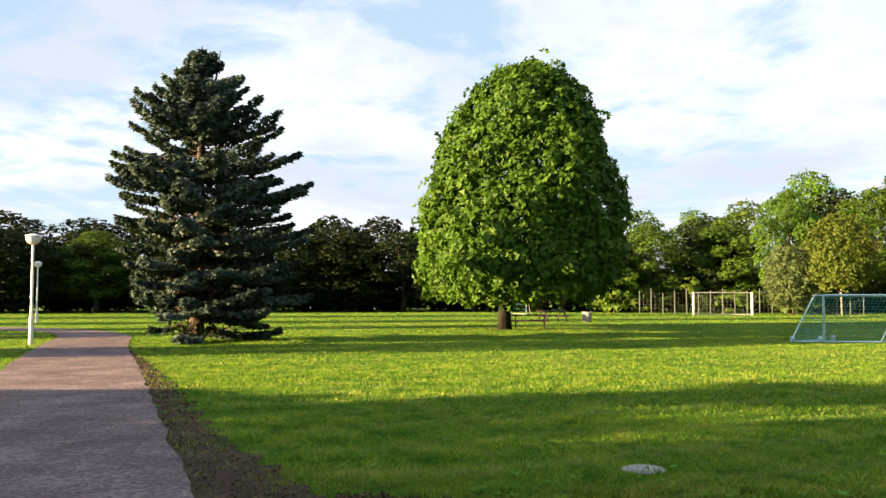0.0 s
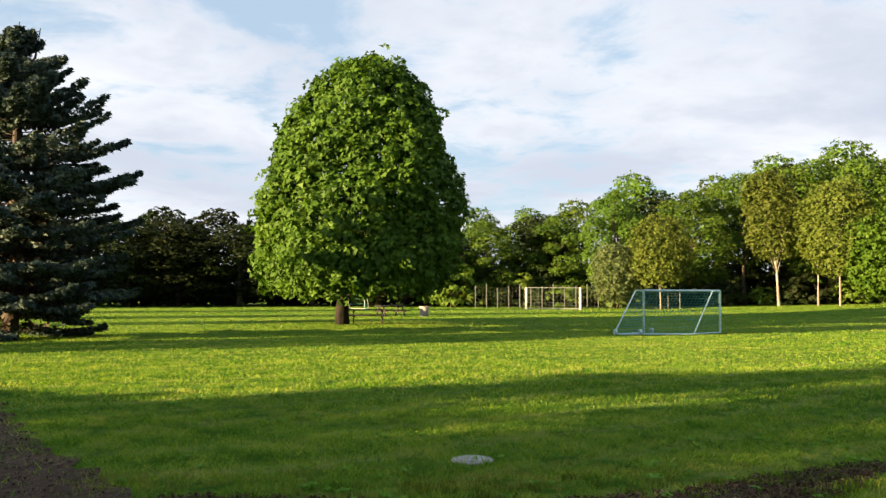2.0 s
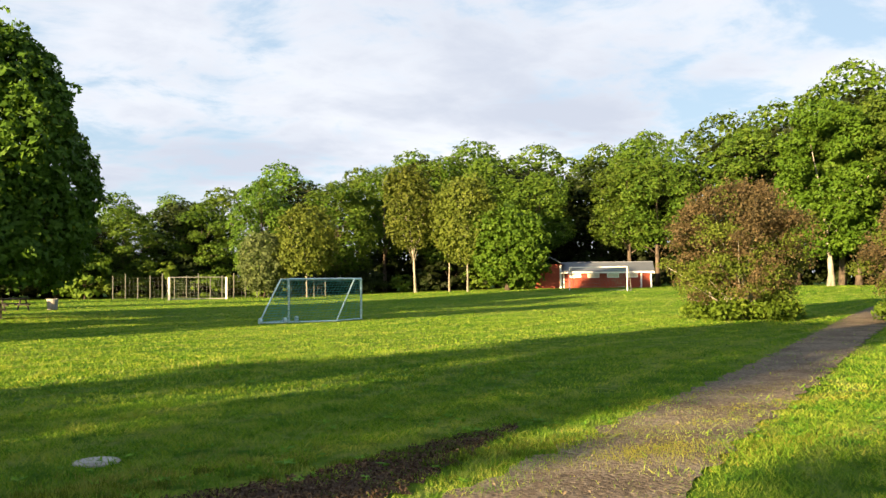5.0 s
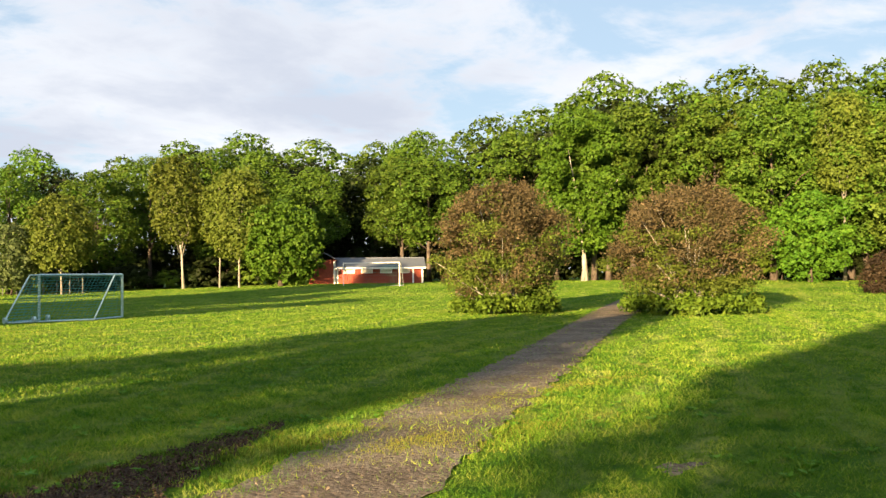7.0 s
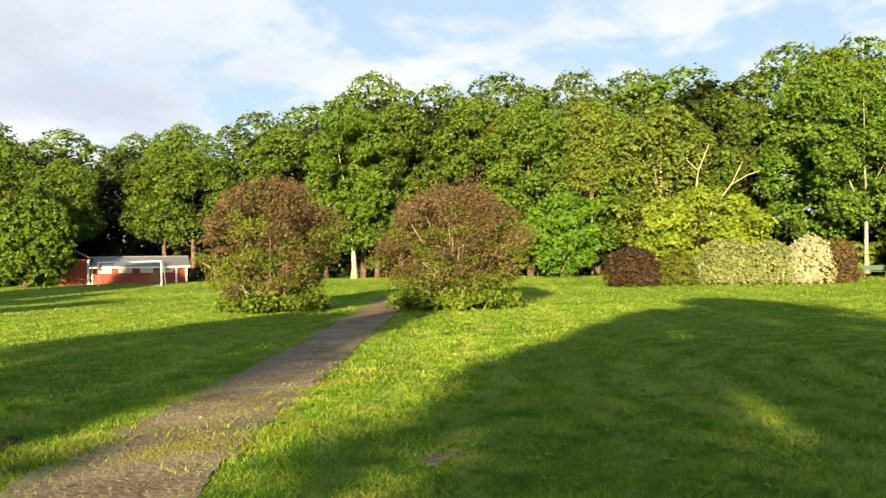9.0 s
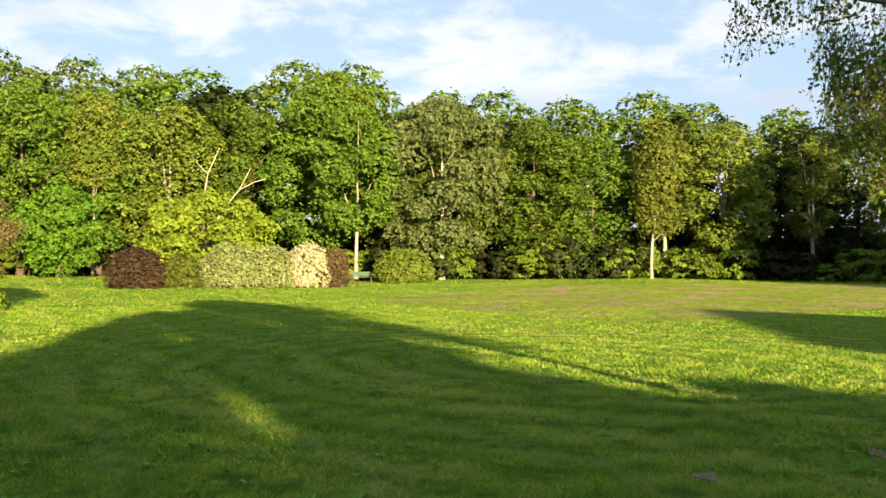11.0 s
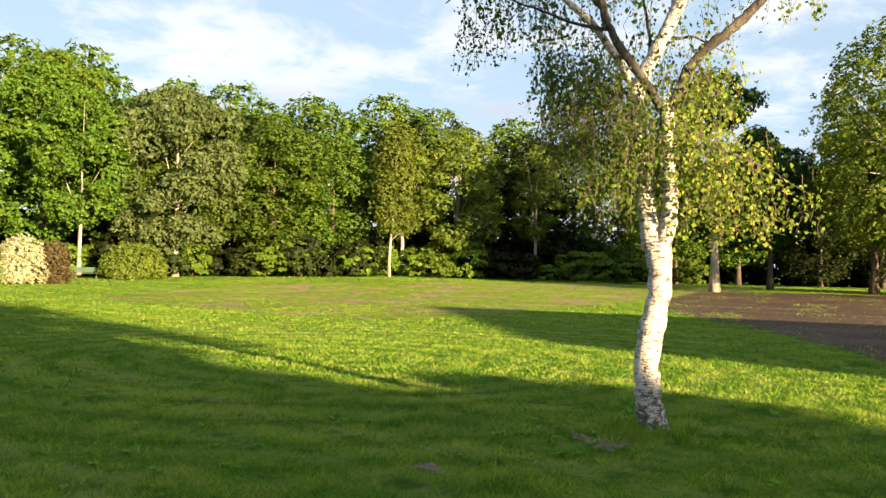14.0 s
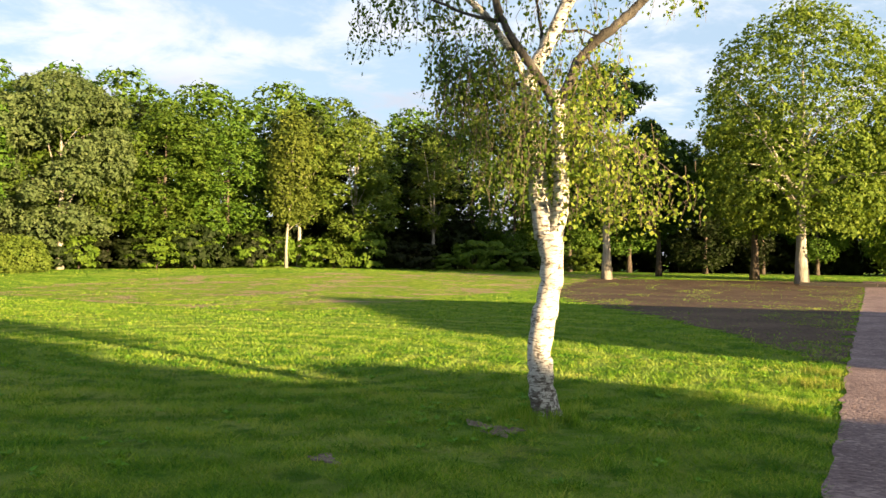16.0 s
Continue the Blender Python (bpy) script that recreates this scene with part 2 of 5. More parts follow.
M_SPRUCE = leaf("blue_spruce_needles", (0.018, 0.036, 0.03), (0.052, 0.088, 0.078), (0.15, 0.2, 0.175), 0.55, 0.12, 0.0, 0.45)
M_DRY = leaf("dry_inner_twigs", (0.04, 0.03, 0.02), (0.065, 0.048, 0.032), (0.1, 0.08, 0.055), 0.8, 0.05, 0.0)
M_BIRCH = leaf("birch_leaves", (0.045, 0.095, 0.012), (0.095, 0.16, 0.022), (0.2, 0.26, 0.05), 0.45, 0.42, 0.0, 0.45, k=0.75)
# chestnut bark, darkened in colour for the shade under its crown
M_SHADE_BARK = bark("crown_shade_bark", (0.008, 0.007, 0.006), (0.03, 0.026, 0.022))
M_DEEP = leaf("deep_green_leaves", (0.016, 0.05, 0.006), (0.036, 0.09, 0.01), (0.075, 0.14, 0.02), 0.5, 0.24, 0.1, k=0.55)
M_BARK = bark("grey_brown_bark", (0.025, 0.02, 0.017), (0.11, 0.092, 0.078))
M_PALE = bark("pale_bark", (0.09, 0.086, 0.077), (0.34, 0.325, 0.295), 3.0)


M_LIMB = bark("dark_birch_limb", (0.016, 0.015, 0.014), (0.1, 0.093, 0.086), 9.0)

# ---- building blocks ----


def part(name, data, mat, parent=None, label=""):
    """A mesh (a bmesh or vertices and faces) as one object under its thing."""
    if isinstance(data, tuple):
        me = bpy.data.meshes.new(name)
        me.from_pydata([tuple(v) for v in data[0]], [], data[1])
    else:
        me = bpy.data.meshes.new(name)
        data.to_mesh(me)
        data.free()
    me.materials.append(mat)
    ob = new(name, me)
    if parent is not None:
        ob.parent = parent
    if label:
        ob["label"] = label
    return ob


def thing(name, label, category, at=(0, 0, 0), turn=0.0, group="", kind=""):
    ob = new(name)
    ob.empty_display_size = 0.2
    ob.matrix_basis = pose(*at, 0, 0, turn)
    return tagged(ob, label, category, group, kind)


def box(bm, size, at, turn=(0, 0, 0), bevel=0.0):
    r = bmesh.ops.create_cube(bm, size=1.0)
    vs = r["verts"]
    bmesh.ops.scale(bm, vec=size, verts=vs)
    if bevel:
        es = list({e for v in vs for e in v.link_edges})
        vs = list({v for f in bmesh.ops.bevel(bm, geom=es, offset=bevel, segments=1, affect="EDGES")["faces"] for v in f.verts})
    bmesh.ops.transform(bm, matrix=pose(*at, *turn), verts=vs)
    return bm


def tube_data(points, radii, sides=8, caps=True):
    """A tapered tube through points."""
    vs, fs = [], []
    pts = [Vector(p) for p in points]
    side = None
    for i, p in enumerate(pts):
        d = (pts[min(i + 1, len(pts) - 1)] - pts[max(i - 1, 0)]).normalized()
        if side is None:
            side = d.orthogonal().normalized()
        side = (side - d * side.dot(d)).normalized()
        other = d.cross(side)
        for k in range(sides):
            a = 2 * math.pi * k / sides
            vs.append(p + (side * math.cos(a) + other * math.sin(a)) * radii[i])
    for i in range(len(pts) - 1):
        for k in range(sides):
            a, b = i * sides + k, i * sides + (k + 1) % sides
            fs.append((a, b, b + sides, a + sides))
    if caps:
        fs.append(tuple(range(sides - 1, -1, -1)))
        n = (len(pts) - 1) * sides
        fs.append(tuple(range(n, n + sides)))
    return vs, fs


def joined(*datas):
    vs, fs = [], []
    for v, f in datas:
        o = len(vs)
        vs += list(v)
        fs += [tuple(i + o for i in q) for q in f]
    return vs, fs


def smooth_faces(ob):
    ob.data.polygons.foreach_set("use_smooth", [True] * len(ob.data.polygons))
    return ob


def rod(name, a, b, r, mat, parent, sides=8, label=""):
    return part(name, tube_data([a, b], [r, r], sides), mat, parent, label)


def leaves_mesh(name, c, n, size, long=1.5, fold=0.25, along=None, rng=None, tri=False):
    """Many small folded leaf blades: centres, normals, sizes."""
    N = len(c)
    n = n / np.maximum(np.linalg.norm(n, axis=1, keepdims=True), 1e-6)
    a = rng.normal(size=(N, 3)) if along is None else along + 0.25 * rng.normal(size=(N, 3))
    a -= n * np.sum(a * n, axis=1, keepdims=True)
    a /= np.maximum(np.linalg.norm(a, axis=1, keepdims=True), 1e-6)
    b = np.cross(n, a)
    s = size[:, None]
    v = np.empty((N, 4, 3))
    v[:, 0] = c - a * s * long * 0.5
    v[:, 1] = c + b * s * 0.5 + n * s * fold
    v[:, 2] = c + a * s * long * 0.5 - n * s * fold * 0.4
    v[:, 3] = c - b * s * 0.5 + n * s * fold
    q = 4
    if tri:
        q, v = 3, v[:, [0, 1, 3]] + np.array([0, 0, 0.0])
        v[:, 1] += a * s * long * 0.25
        v[:, 2] += a * s * long * 0.4
    me = bpy.data.meshes.new(name)
    me.vertices.add(q * N)
    me.vertices.foreach_set("co", v.astype(np.float32).ravel())
    me.loops.add(q * N)
    me.loops.foreach_set("vertex_index", np.arange(q * N, dtype=np.int32))
    me.polygons.add(N)
    me.polygons.foreach_set("loop_start", np.arange(0, q * N, q, dtype=np.int32))
    me.update(calc_edges=True)
    return me


def foliage(name, c, n, size, mat, parent, rng, long=1.5, fold=0.25, along=None, label="", tri=False):
    fold = 0.1 if tri else fold
    me = leaves_mesh(name, c, n, size, long, fold, along, rng, tri)
    me.materials.append(mat)
    ob = new(name, me)
    ob.parent = parent
    if label:
        ob["label"] = label
    return ob


def unit(v):
    return v / np.maximum(np.linalg.norm(v, axis=-1, keepdims=True), 1e-6)


def clump_leaves(rng, centres, radii, per, flat=0.6, up=0.5, loose=0.5, axis=None, hollow=0.55):
    """Leaves spread over the skins of clumps; returns centres and normals."""
    m = len(centres)
    d = unit(rng.normal(size=(m, per, 3)))
    d[:, :, 2] = np.where(d[:, :, 2] < -0.3, -d[:, :, 2], d[:, :, 2])
    r = radii[:, None, None] * (hollow + (1.05 - hollow) * rng.random((m, per, 1)))
    c = centres[:, None, :] + d * r * np.array([1, 1, flat])
    n = d + np.array([0, 0, up]) + loose * rng.normal(size=d.shape)
    if axis is not None:
        out = centres[:, None, :] - axis
        n = n + 0.8 * unit(out)
    return c.reshape(-1, 3), n.reshape(-1, 3)


def crown_centres(rng, prof, z0, z1, n, inner=0.5, lump=0.12):
    """Clump centres within a crown whose radius at each height is prof(0..1)."""
    h = rng.random(n * 4)
    w = np.array([prof(x) for x in h])
    h = h[rng.random(n * 4) * w.max() < w + 0.15 * w.max()][:n]
    a = rng.random(len(h)) * 2 * np.pi
    rr = inner + (1 - inner) * np.sqrt(rng.random(len(h)))
    wob = 1 + lump * np.sin(3 * a + 7 * h) + lump * 0.8 * np.sin(5 * a - 11 * h + 1)
    r = np.array([prof(x) for x in h]) * rr * wob
    return np.stack([np.cos(a) * r, np.sin(a) * r, z0 + h * (z1 - z0)], 1)


def billows(rng, prof, z0, z1, lobes, lobe, gap, core):
    """Points and outward ways spread evenly over the bulging skin of a crown made of large rounded lobes."""
    h = (np.arange(lobes) + rng.random(lobes)) / lobes
    a = np.arange(lobes) * 2.4 + rng.normal(size=lobes) * 0.35
    s = lobe * (0.65 + 0.7 * rng.random(lobes))
    r = np.maximum(np.array([prof(x) for x in h]) - s * 0.8, 0)
    c = np.stack([np.cos(a) * r, np.sin(a) * r, z0 + lobe * 0.55 + h * (z1 - z0 - lobe * 1.25)], 1)
    c[-1] = (0, 0, z1 - s[-1] * 0.75)
    core.extend(zip(c, s))
    n = int(30 * (lobe / gap) ** 2)
    d = unit(rng.normal(size=(lobes, n, 3)))
    squash = np.array([1, 1, 0.66])
    p = (c[:, None, :] + d * (s[:, None, None] * (0.9 + 0.14 * rng.random((lobes, n, 1)))) * squash).reshape(-1, 3)
    d = d.reshape(-1, 3)
    deep = (np.linalg.norm((p[:, None, :] - c[None]) / squash, axis=2) < 0.84 * s[None]).any(1)
    ok = ~deep & ((d[:, 2] > -0.5) | (rng.random(len(d)) < 0.3))
    return evenly(p[ok], d[ok], gap)


def evenly(p, d, gap):
    """Thin points to about one in each cell of that size."""
    _, first = np.unique(np.floor(p / gap).astype(int), axis=0, return_index=True)
    return p[first], d[first]


def dome_skin(rng, prof, z0, z1, gap, depth=0.14):
    """Points and outward ways over a crown that is one smooth dome."""
    n = int(90 * (z1 - z0) * 4 / gap ** 2 / 3)
    h, a = rng.random(n), rng.random(n) * 2 * np.pi
    R = np.array([prof(x) for x in h])
    R1 = np.array([prof(min(x + 0.04, 1.0)) - prof(max(x - 0.04, 0.0)) for x in h]) / (0.08 * (z1 - z0))
    wob = 1 + 0.05 * np.sin(3 * a + 7 * h) + 0.05 * np.sin(5 * a - 11 * h + 1)
    r = R * wob * (1 - depth * rng.random(n) ** 1.5)
    r = np.where(rng.random(n) < 0.12 + (h > 0.94) * 0.6, r * np.sqrt(rng.random(n)), r)
    p = np.stack([np.cos(a) * r, np.sin(a) * r, z0 + h * (z1 - z0)], 1)
    d = unit(np.stack([np.cos(a), np.sin(a), np.clip(-R1, -0.6, 3.0)], 1))
    return evenly(p, d, gap)


def sprays(rng, p, d, rad, per, up=0.95, droop=0.35, loose=0.4, ragged=0.3):
    """Umbrella-like leaf sprays on a crown's uneven skin: leaf centres and normals."""
    keep = rng.random(len(p)) > 0.12
    p, d = p[keep], d[keep]
    m = len(p)
    p = p + d * (rng.normal(size=(m, 1)) * ragged - ragged * 0.5)
    u = unit(0.6 * d + np.array([0, 0, up]) + 0.34 * rng.normal(size=d.shape))[:, None, :]
    t = rng.normal(size=(m, per, 3))
    t = unit(t - u * np.sum(t * u, axis=2, keepdims=True))
    q = np.sqrt(rng.random((m, per, 1)))
    R = (rad * (0.5 + 0.9 * rng.random(m)))[:, None, None]
    c = p[:, None, :] + t * q * R - u * R * (droop * q * q + 0.25 * (rng.random((m, per, 1)) - 0.5))
    n = u + 0.75 * q * t + loose * rng.normal(size=c.shape)
    return c.reshape(-1, 3), n.reshape(-1, 3)


def inner_leaves(rng, lobes, per):
    """Broader leaf sprays inside the lobes of a crown: centres and normals."""
    c = np.array([q for q, _ in lobes])[:, None, :]
    s = np.array([k for _, k in lobes])[:, None, None]
    d = unit(rng.normal(size=(len(lobes), per, 3)))
    p = c + d * s * (0.25 + 0.5 * rng.random((len(lobes), per, 1)))
    return p.reshape(-1, 3), (d + 0.5 * rng.normal(size=d.shape)).reshape(-1, 3)


def limbs(rng, centres, base, height, r0, n=8, sides=5, start=0.3, lean=(0, 0)):
    """A tapered trunk and limbs that reach to some of the clumps."""
    k = 7
    pts = [(base[0] + lean[0] * (i / (k - 1)) ** 1.5 + rng.normal() * 0.04 * (0 < i), base[1] + lean[1] * (i / (k - 1)) ** 1.5 + rng.normal() * 0.04 * (0 < i), base[2] + height * i / (k - 1)) for i in range(k)]
    rad = [r0 * (1.35 if i == 0 else 1 - 0.85 * i / (k - 1)) for i in range(k)]
    datas = [tube_data(pts, rad, 9)]
    for c in centres[rng.permutation(len(centres))[:n]]:
        f = start + (0.8 - start) * rng.random()
        f = min(f, max(0.12, (c[2] - base[2]) / height * 0.8))
        i = f * (k - 1)
        p0 = Vector(pts[int(i)]).lerp(Vector(pts[min(int(i) + 1, k - 1)]), i % 1)
        p2 = Vector(c)
        mid = p0.lerp(p2, 0.5) + Vector((0, 0, 0.12 * (p2 - p0).length))
        r = r0 * (1 - 0.8 * f) * 0.45
        datas.append(tube_data([p0, mid, p2], [r, r * 0.6, r * 0.2], sides))
    return joined(*datas)


def prof_from(hs, rs):
    return lambda x: float(np.interp(x, hs, rs))


# ---- ground ----


RISE_AZ, RISE_W = [0, 24, 40, 60, 85, 108, 122, 150, 200, 320, 360], [0, 0, 0.8, 0.85, 0.65, 1.0, 0.6, 0.4, 0, 0, 0]


def rise(x, y):
    """Height of the ground: a level field that lifts gently towards the wood."""
    d = math.hypot(x, y)
    az = math.degrees(math.atan2(x, y)) % 360
    s = min(max((d - 48) / 44, 0), 1)
    s = s * s * (3 - 2 * s)
    w = float(np.interp(az, RISE_AZ, RISE_W))
    return s * w


def rise_many(x, y):
    """rise() for many places at once."""
    d, az = np.hypot(x, y), np.degrees(np.arctan2(x, y)) % 360
    s = np.clip((d - 48) / 44, 0, 1)
    return s * s * (3 - 2 * s) * np.interp(az, RISE_AZ, RISE_W)


def sheet(name, rows, mat, lift, label="", category=""):
    """A strip of ground between rows of points, laid just over the soil."""
    vs = [(x, y, rise(x, y) + lift) for r in rows for x, y in r]
    m = len(rows[0])
    fs = [(i * m + j, i * m + j + 1, (i + 1) * m + j + 1, (i + 1) * m + j) for i in range(len(rows) - 1) for j in range(m - 1)]
    ob = part(name, (vs, fs), mat)
    return tagged(ob, label, category, kind="structure")


RINGS = [0, 2, 4, 6, 8, 10, 13, 16, 20, 25, 30, 36, 42, 48, 54, 60, 66, 72, 78, 84, 92, 100, 115, 140, 200, 400, 900, 2500]
ring_rows = [[(r * math.sin(radians(a)), r * math.cos(radians(a))) for a in np.linspace(0, 360, 145)] for r in RINGS]
sheet("ground", ring_rows, M_LAWN, 0.0, "wide mown parkland lawn with soil showing through", "lawn")


def line_at(pts, n):
    """n even points along a polyline, rounded."""
    p = np.array(pts, float)
    for _ in range(2):
        q = np.empty((2 * len(p) - 2, 2))
        q[0::2], q[1::2] = 0.75 * p[:-1] + 0.25 * p[1:], 0.25 * p[:-1] + 0.75 * p[1:]
        p = np.vstack([p[:1], q, p[-1:]])
    s = np.concatenate([[0], np.cumsum(np.linalg.norm(np.diff(p, axis=0), axis=1))])
    t = np.linspace(0, s[-1], n)
    return np.stack([np.interp(t, s, p[:, 0]), np.interp(t, s, p[:, 1])], 1)


def strip(name, left, right, mat, lift, n, ragged=0.1, label="", category="", seed=1):
    a, b = line_at(left, n), line_at(right, n)
    rows = []
    for i in range(n):
        w = a[i] - b[i]
        w = w / max(np.linalg.norm(w), 1e-6)
        ja = ragged * noise.noise((i * 0.43, seed * 7.0, 0.0)) + ragged * 0.6 * noise.noise((i * 0.31, seed * 3.0, 5.0))
        jb = ragged * noise.noise((i * 0.43, seed * 7.0, 9.0)) + ragged * 0.6 * noise.noise((i * 0.31, seed * 3.0, 3.0))
        A, B = a[i] + w * ja, b[i] + w * jb
        rows.append([tuple(A + (B - A) * k / 6) for k in range(7)])
    sheet(name, rows, mat, lift, label, category)
    return np.array([r[0] for r in rows] + [r[-1] for r in reversed(rows)])


PATH_E = [(-30, 50), (-20, 46), (-14.1, 40.3), (-10.5, 29.2), (-7.4, 21.5), (-5.35, 16.06), (-3.56, 11.3), (-2.1, 7.54), (0.3, 1.6), (2.4, -2.4), (4.7, -5.95), (9.9, -12.75), (21.4, -28.2), (37, -49.2), (47, -62)]
PATH_W = [(-31, 46.6), (-22, 43.4), (-17.1, 40.2), (-12.9, 27.6), (-9.93, 19.8), (-8.1, 14.8), (-6.4, 10.2), (-4.9, 6.3), (-2.6, 0.2), (-0.4, -4.2), (1.8, -8.0), (6.9, -14.9), (18.4, -30.5), (34.0, -51.4), (44, -64.2)]
path_poly = strip("path", PATH_W, PATH_E, M_PATH, 0.02, 420, 0.1, "reddish grey gravel footpath, dry", "path", 1)
TRACK_L = [(0.9, 3.4), (2.4, 4.9), (4.27, 5.9), (5.66, 6.6), (8.71, 8.15), (15.15, 11.35), (25, 16.6), (36.5, 22.7), (48, 28.5), (62, 33)]
TRACK_R = [(1.0, 2.05), (2.4, 2.9), (3.8, 3.72), (5.22, 4.55), (6.65, 5.38), (8.4, 6.3), (11.6, 7.85), (18.7, 11.55), (26, 15.3), (40.5, 22.3), (50, 26.3), (62, 30.5)]
track_poly = strip("gravel_track", TRACK_L, TRACK_R, M_TRACK, 0.016, 420, 0.2, "brown gravel cart track with grass growing in", "track", 2)
DIRT1_L = [(-10.2, 27.8), (-7.7, 21.6), (-5.6, 16.1), (-3.8, 11.3), (-2.35, 7.5), (0.0, 1.9)]
DIRT1_R = [(-9.7, 27.4), (-7.0, 21.3), (-4.6, 15.6), (-2.6, 10.4), (-0.9, 7.4), (0.9, 3.4)]
dirt1_poly = strip("verge_soil", DIRT1_L, DIRT1_R, M_DIRT, 0.012, 180, 0.3, "dark bare soil strip beside the path", "soil", 3)
DIRT2_L = [(-0.9, 7.6), (0.2, 7.4), (1.4, 6.9), (2.2, 6.95), (3.3, 7.0), (4.7, 7.6), (6.5, 8.15)]
DIRT2_R = [(-0.9, 6.6), (0.2, 5.4), (1.4, 5.2), (2.6, 5.4), (3.7, 6.0), (5.3, 7.2), (6.4, 7.95)]
dirt2_poly = strip("corner_soil", DIRT2_L, DIRT2_R, M_DIRT, 0.010, 160, 0.22, "dark bare soil and wood chips at the lawn corner", "soil", 4)
BARE_L = [(50, 1), (57, -4), (67, -10.5), (70, -24), (72, -40), (66, -58)]
BARE_R = [(44, -1), (33.6, -5.2), (27.5, -8.2), (31, -14), (42, -26), (56, -44)]
STRIP_L = [(10.5, -13.2), (13.9, -15.2), (21.6, -19.2), (31, -22.5), (44, -30), (58, -44)]
STRIP_R = [(10.3, -13.5), (13.0, -17.1), (20.0, -26.3), (28.0, -37.0), (36.9, -49.0), (46, -61)]
strip_poly = strip("path_side_soil", STRIP_L, STRIP_R, M_BROWN, 0.011, 120, 1.0, "bare brown soil beside the path", "soil", 6)
bare_poly = strip("seedbed", BARE_L, BARE_R, M_SEED, 0.008, 60, 1.2, "bare brown seedbed with grass coming through", "soil", 5)



def worn_spot(x, y, rx, ry, seed):
    """A small ragged patch of bare soil worn into the lawn."""
    a = np.linspace(0, 2 * np.pi, 22, endpoint=False)
    k = 1 + 0.35 * np.sin(3 * a + seed) + 0.22 * np.sin(7 * a + 2 * seed)
    poly = np.stack([x + rx * k * np.cos(a), y + ry * k * np.sin(a)], 1)
    vs = [(x, y, 0.009)] + [(*q, 0.007) for q in poly]
    tagged(part("soil_patch", (vs, [(0, i + 1, (i + 1) % 22 + 1) for i in range(22)]), M_TRACK), "small worn patch of bare soil in the lawn", "soil", kind="structure")
    return poly


SPOTS = [worn_spot(*q) for q in ((7.95, -5.0, 0.4, 0.18, 1), (7.25, 3.55, 0.28, 0.14, 3), (7.4, -3.0, 0.2, 0.1, 4))]

# ---- trees ----


def polar(az, d, z=None):
    """A place at az degrees (to the right: minus) and d metres from the start."""
    x, y = -math.sin(radians(az)) * d, math.cos(radians(az)) * d
    return x, y, rise(x, y) if z is None else z


def scaled(f, k):
    return lambda x: f(x) * k


def broad_tree(label, seed, height, prof, z0, leaf_mat, bark_mat=None, clumps=120, per=45, size=0.34, cr=1.0, trunk_r=0.3, trunk_h=0.8, category="tree", flat=0.55, name="broadleaf_tree", limbs_n=14, inner=0.5, up=0.12, long=1.4, lean=(0, 0), at=(0, 0, 0), group="", tri=False, shift=0.0, lobes=0, lobe=2.0, loose=0.4, gap=0.0, droop=0.35, ragged=0.3):
    """A broadleaf tree: tapered trunk and limbs, and a crown of leafy clumps; lobes or gap make it a full, bulging one."""
    rng = np.random.default_rng(seed)
    root = thing(name, label, category, at, group=group)
    core = []
    if lobes:
        c, d = billows(rng, prof, z0, height, lobes, lobe, gap or 0.75, core)
    elif gap:
        c, d = dome_skin(rng, prof, z0, height, gap)
    else:
        c = crown_centres(rng, prof, z0, height, clumps, inner)
    c[:, 0] += lean[0] * c[:, 2] / height + shift
    c[:, 1] += lean[1] * c[:, 2] / height
    if lobes:
        p, n = inner_leaves(rng, core, 36)
        foliage("inner_foliage", p, n, 0.5 * (0.6 + 0.7 * rng.random(len(p))), leaf_mat, root, rng, 1.2, tri=True)
    smooth_faces(part("trunk", limbs(rng, c, (0, 0, -0.15), height * trunk_h, trunk_r, limbs_n, lean=lean), bark_mat or M_BARK, root))
    if lobes or gap:
        p, n = sprays(rng, c, d, cr, per, up if gap else 0.95, droop, loose, ragged)
    else:
        p, n = clump_leaves(rng, c, cr * (0.7 + 0.6 * rng.random(len(c))), per, flat, up, loose, np.array([0, 0, height * 0.35]))
    foliage("crown", p, n, size * (0.6 + 0.8 * rng.random(len(p))), leaf_mat, root, rng, long, tri=tri)
    return root


# the great chestnut
OAK = polar(-4.0, 45.4)
chestnut = broad_tree("large round-headed chestnut tree in full green leaf", 11, 14.1, prof_from([0, 0.03, 0.12, 0.38, 0.54, 0.72, 0.86, 0.94, 1.0], [3.9, 4.8, 5.35, 5.15, 4.6, 4.0, 2.9, 1.8, 0.5]), 1.7,
                      M_OAK, M_SHADE_BARK, per=24, size=0.2, cr=0.46, gap=0.46, up=0.3, droop=0.7, ragged=0.13, trunk_r=0.3, trunk_h=0.8, name="chestnut_tree", limbs_n=30, lean=(0.95, 0), at=OAK, shift=0.45, loose=0.45, tri=True)


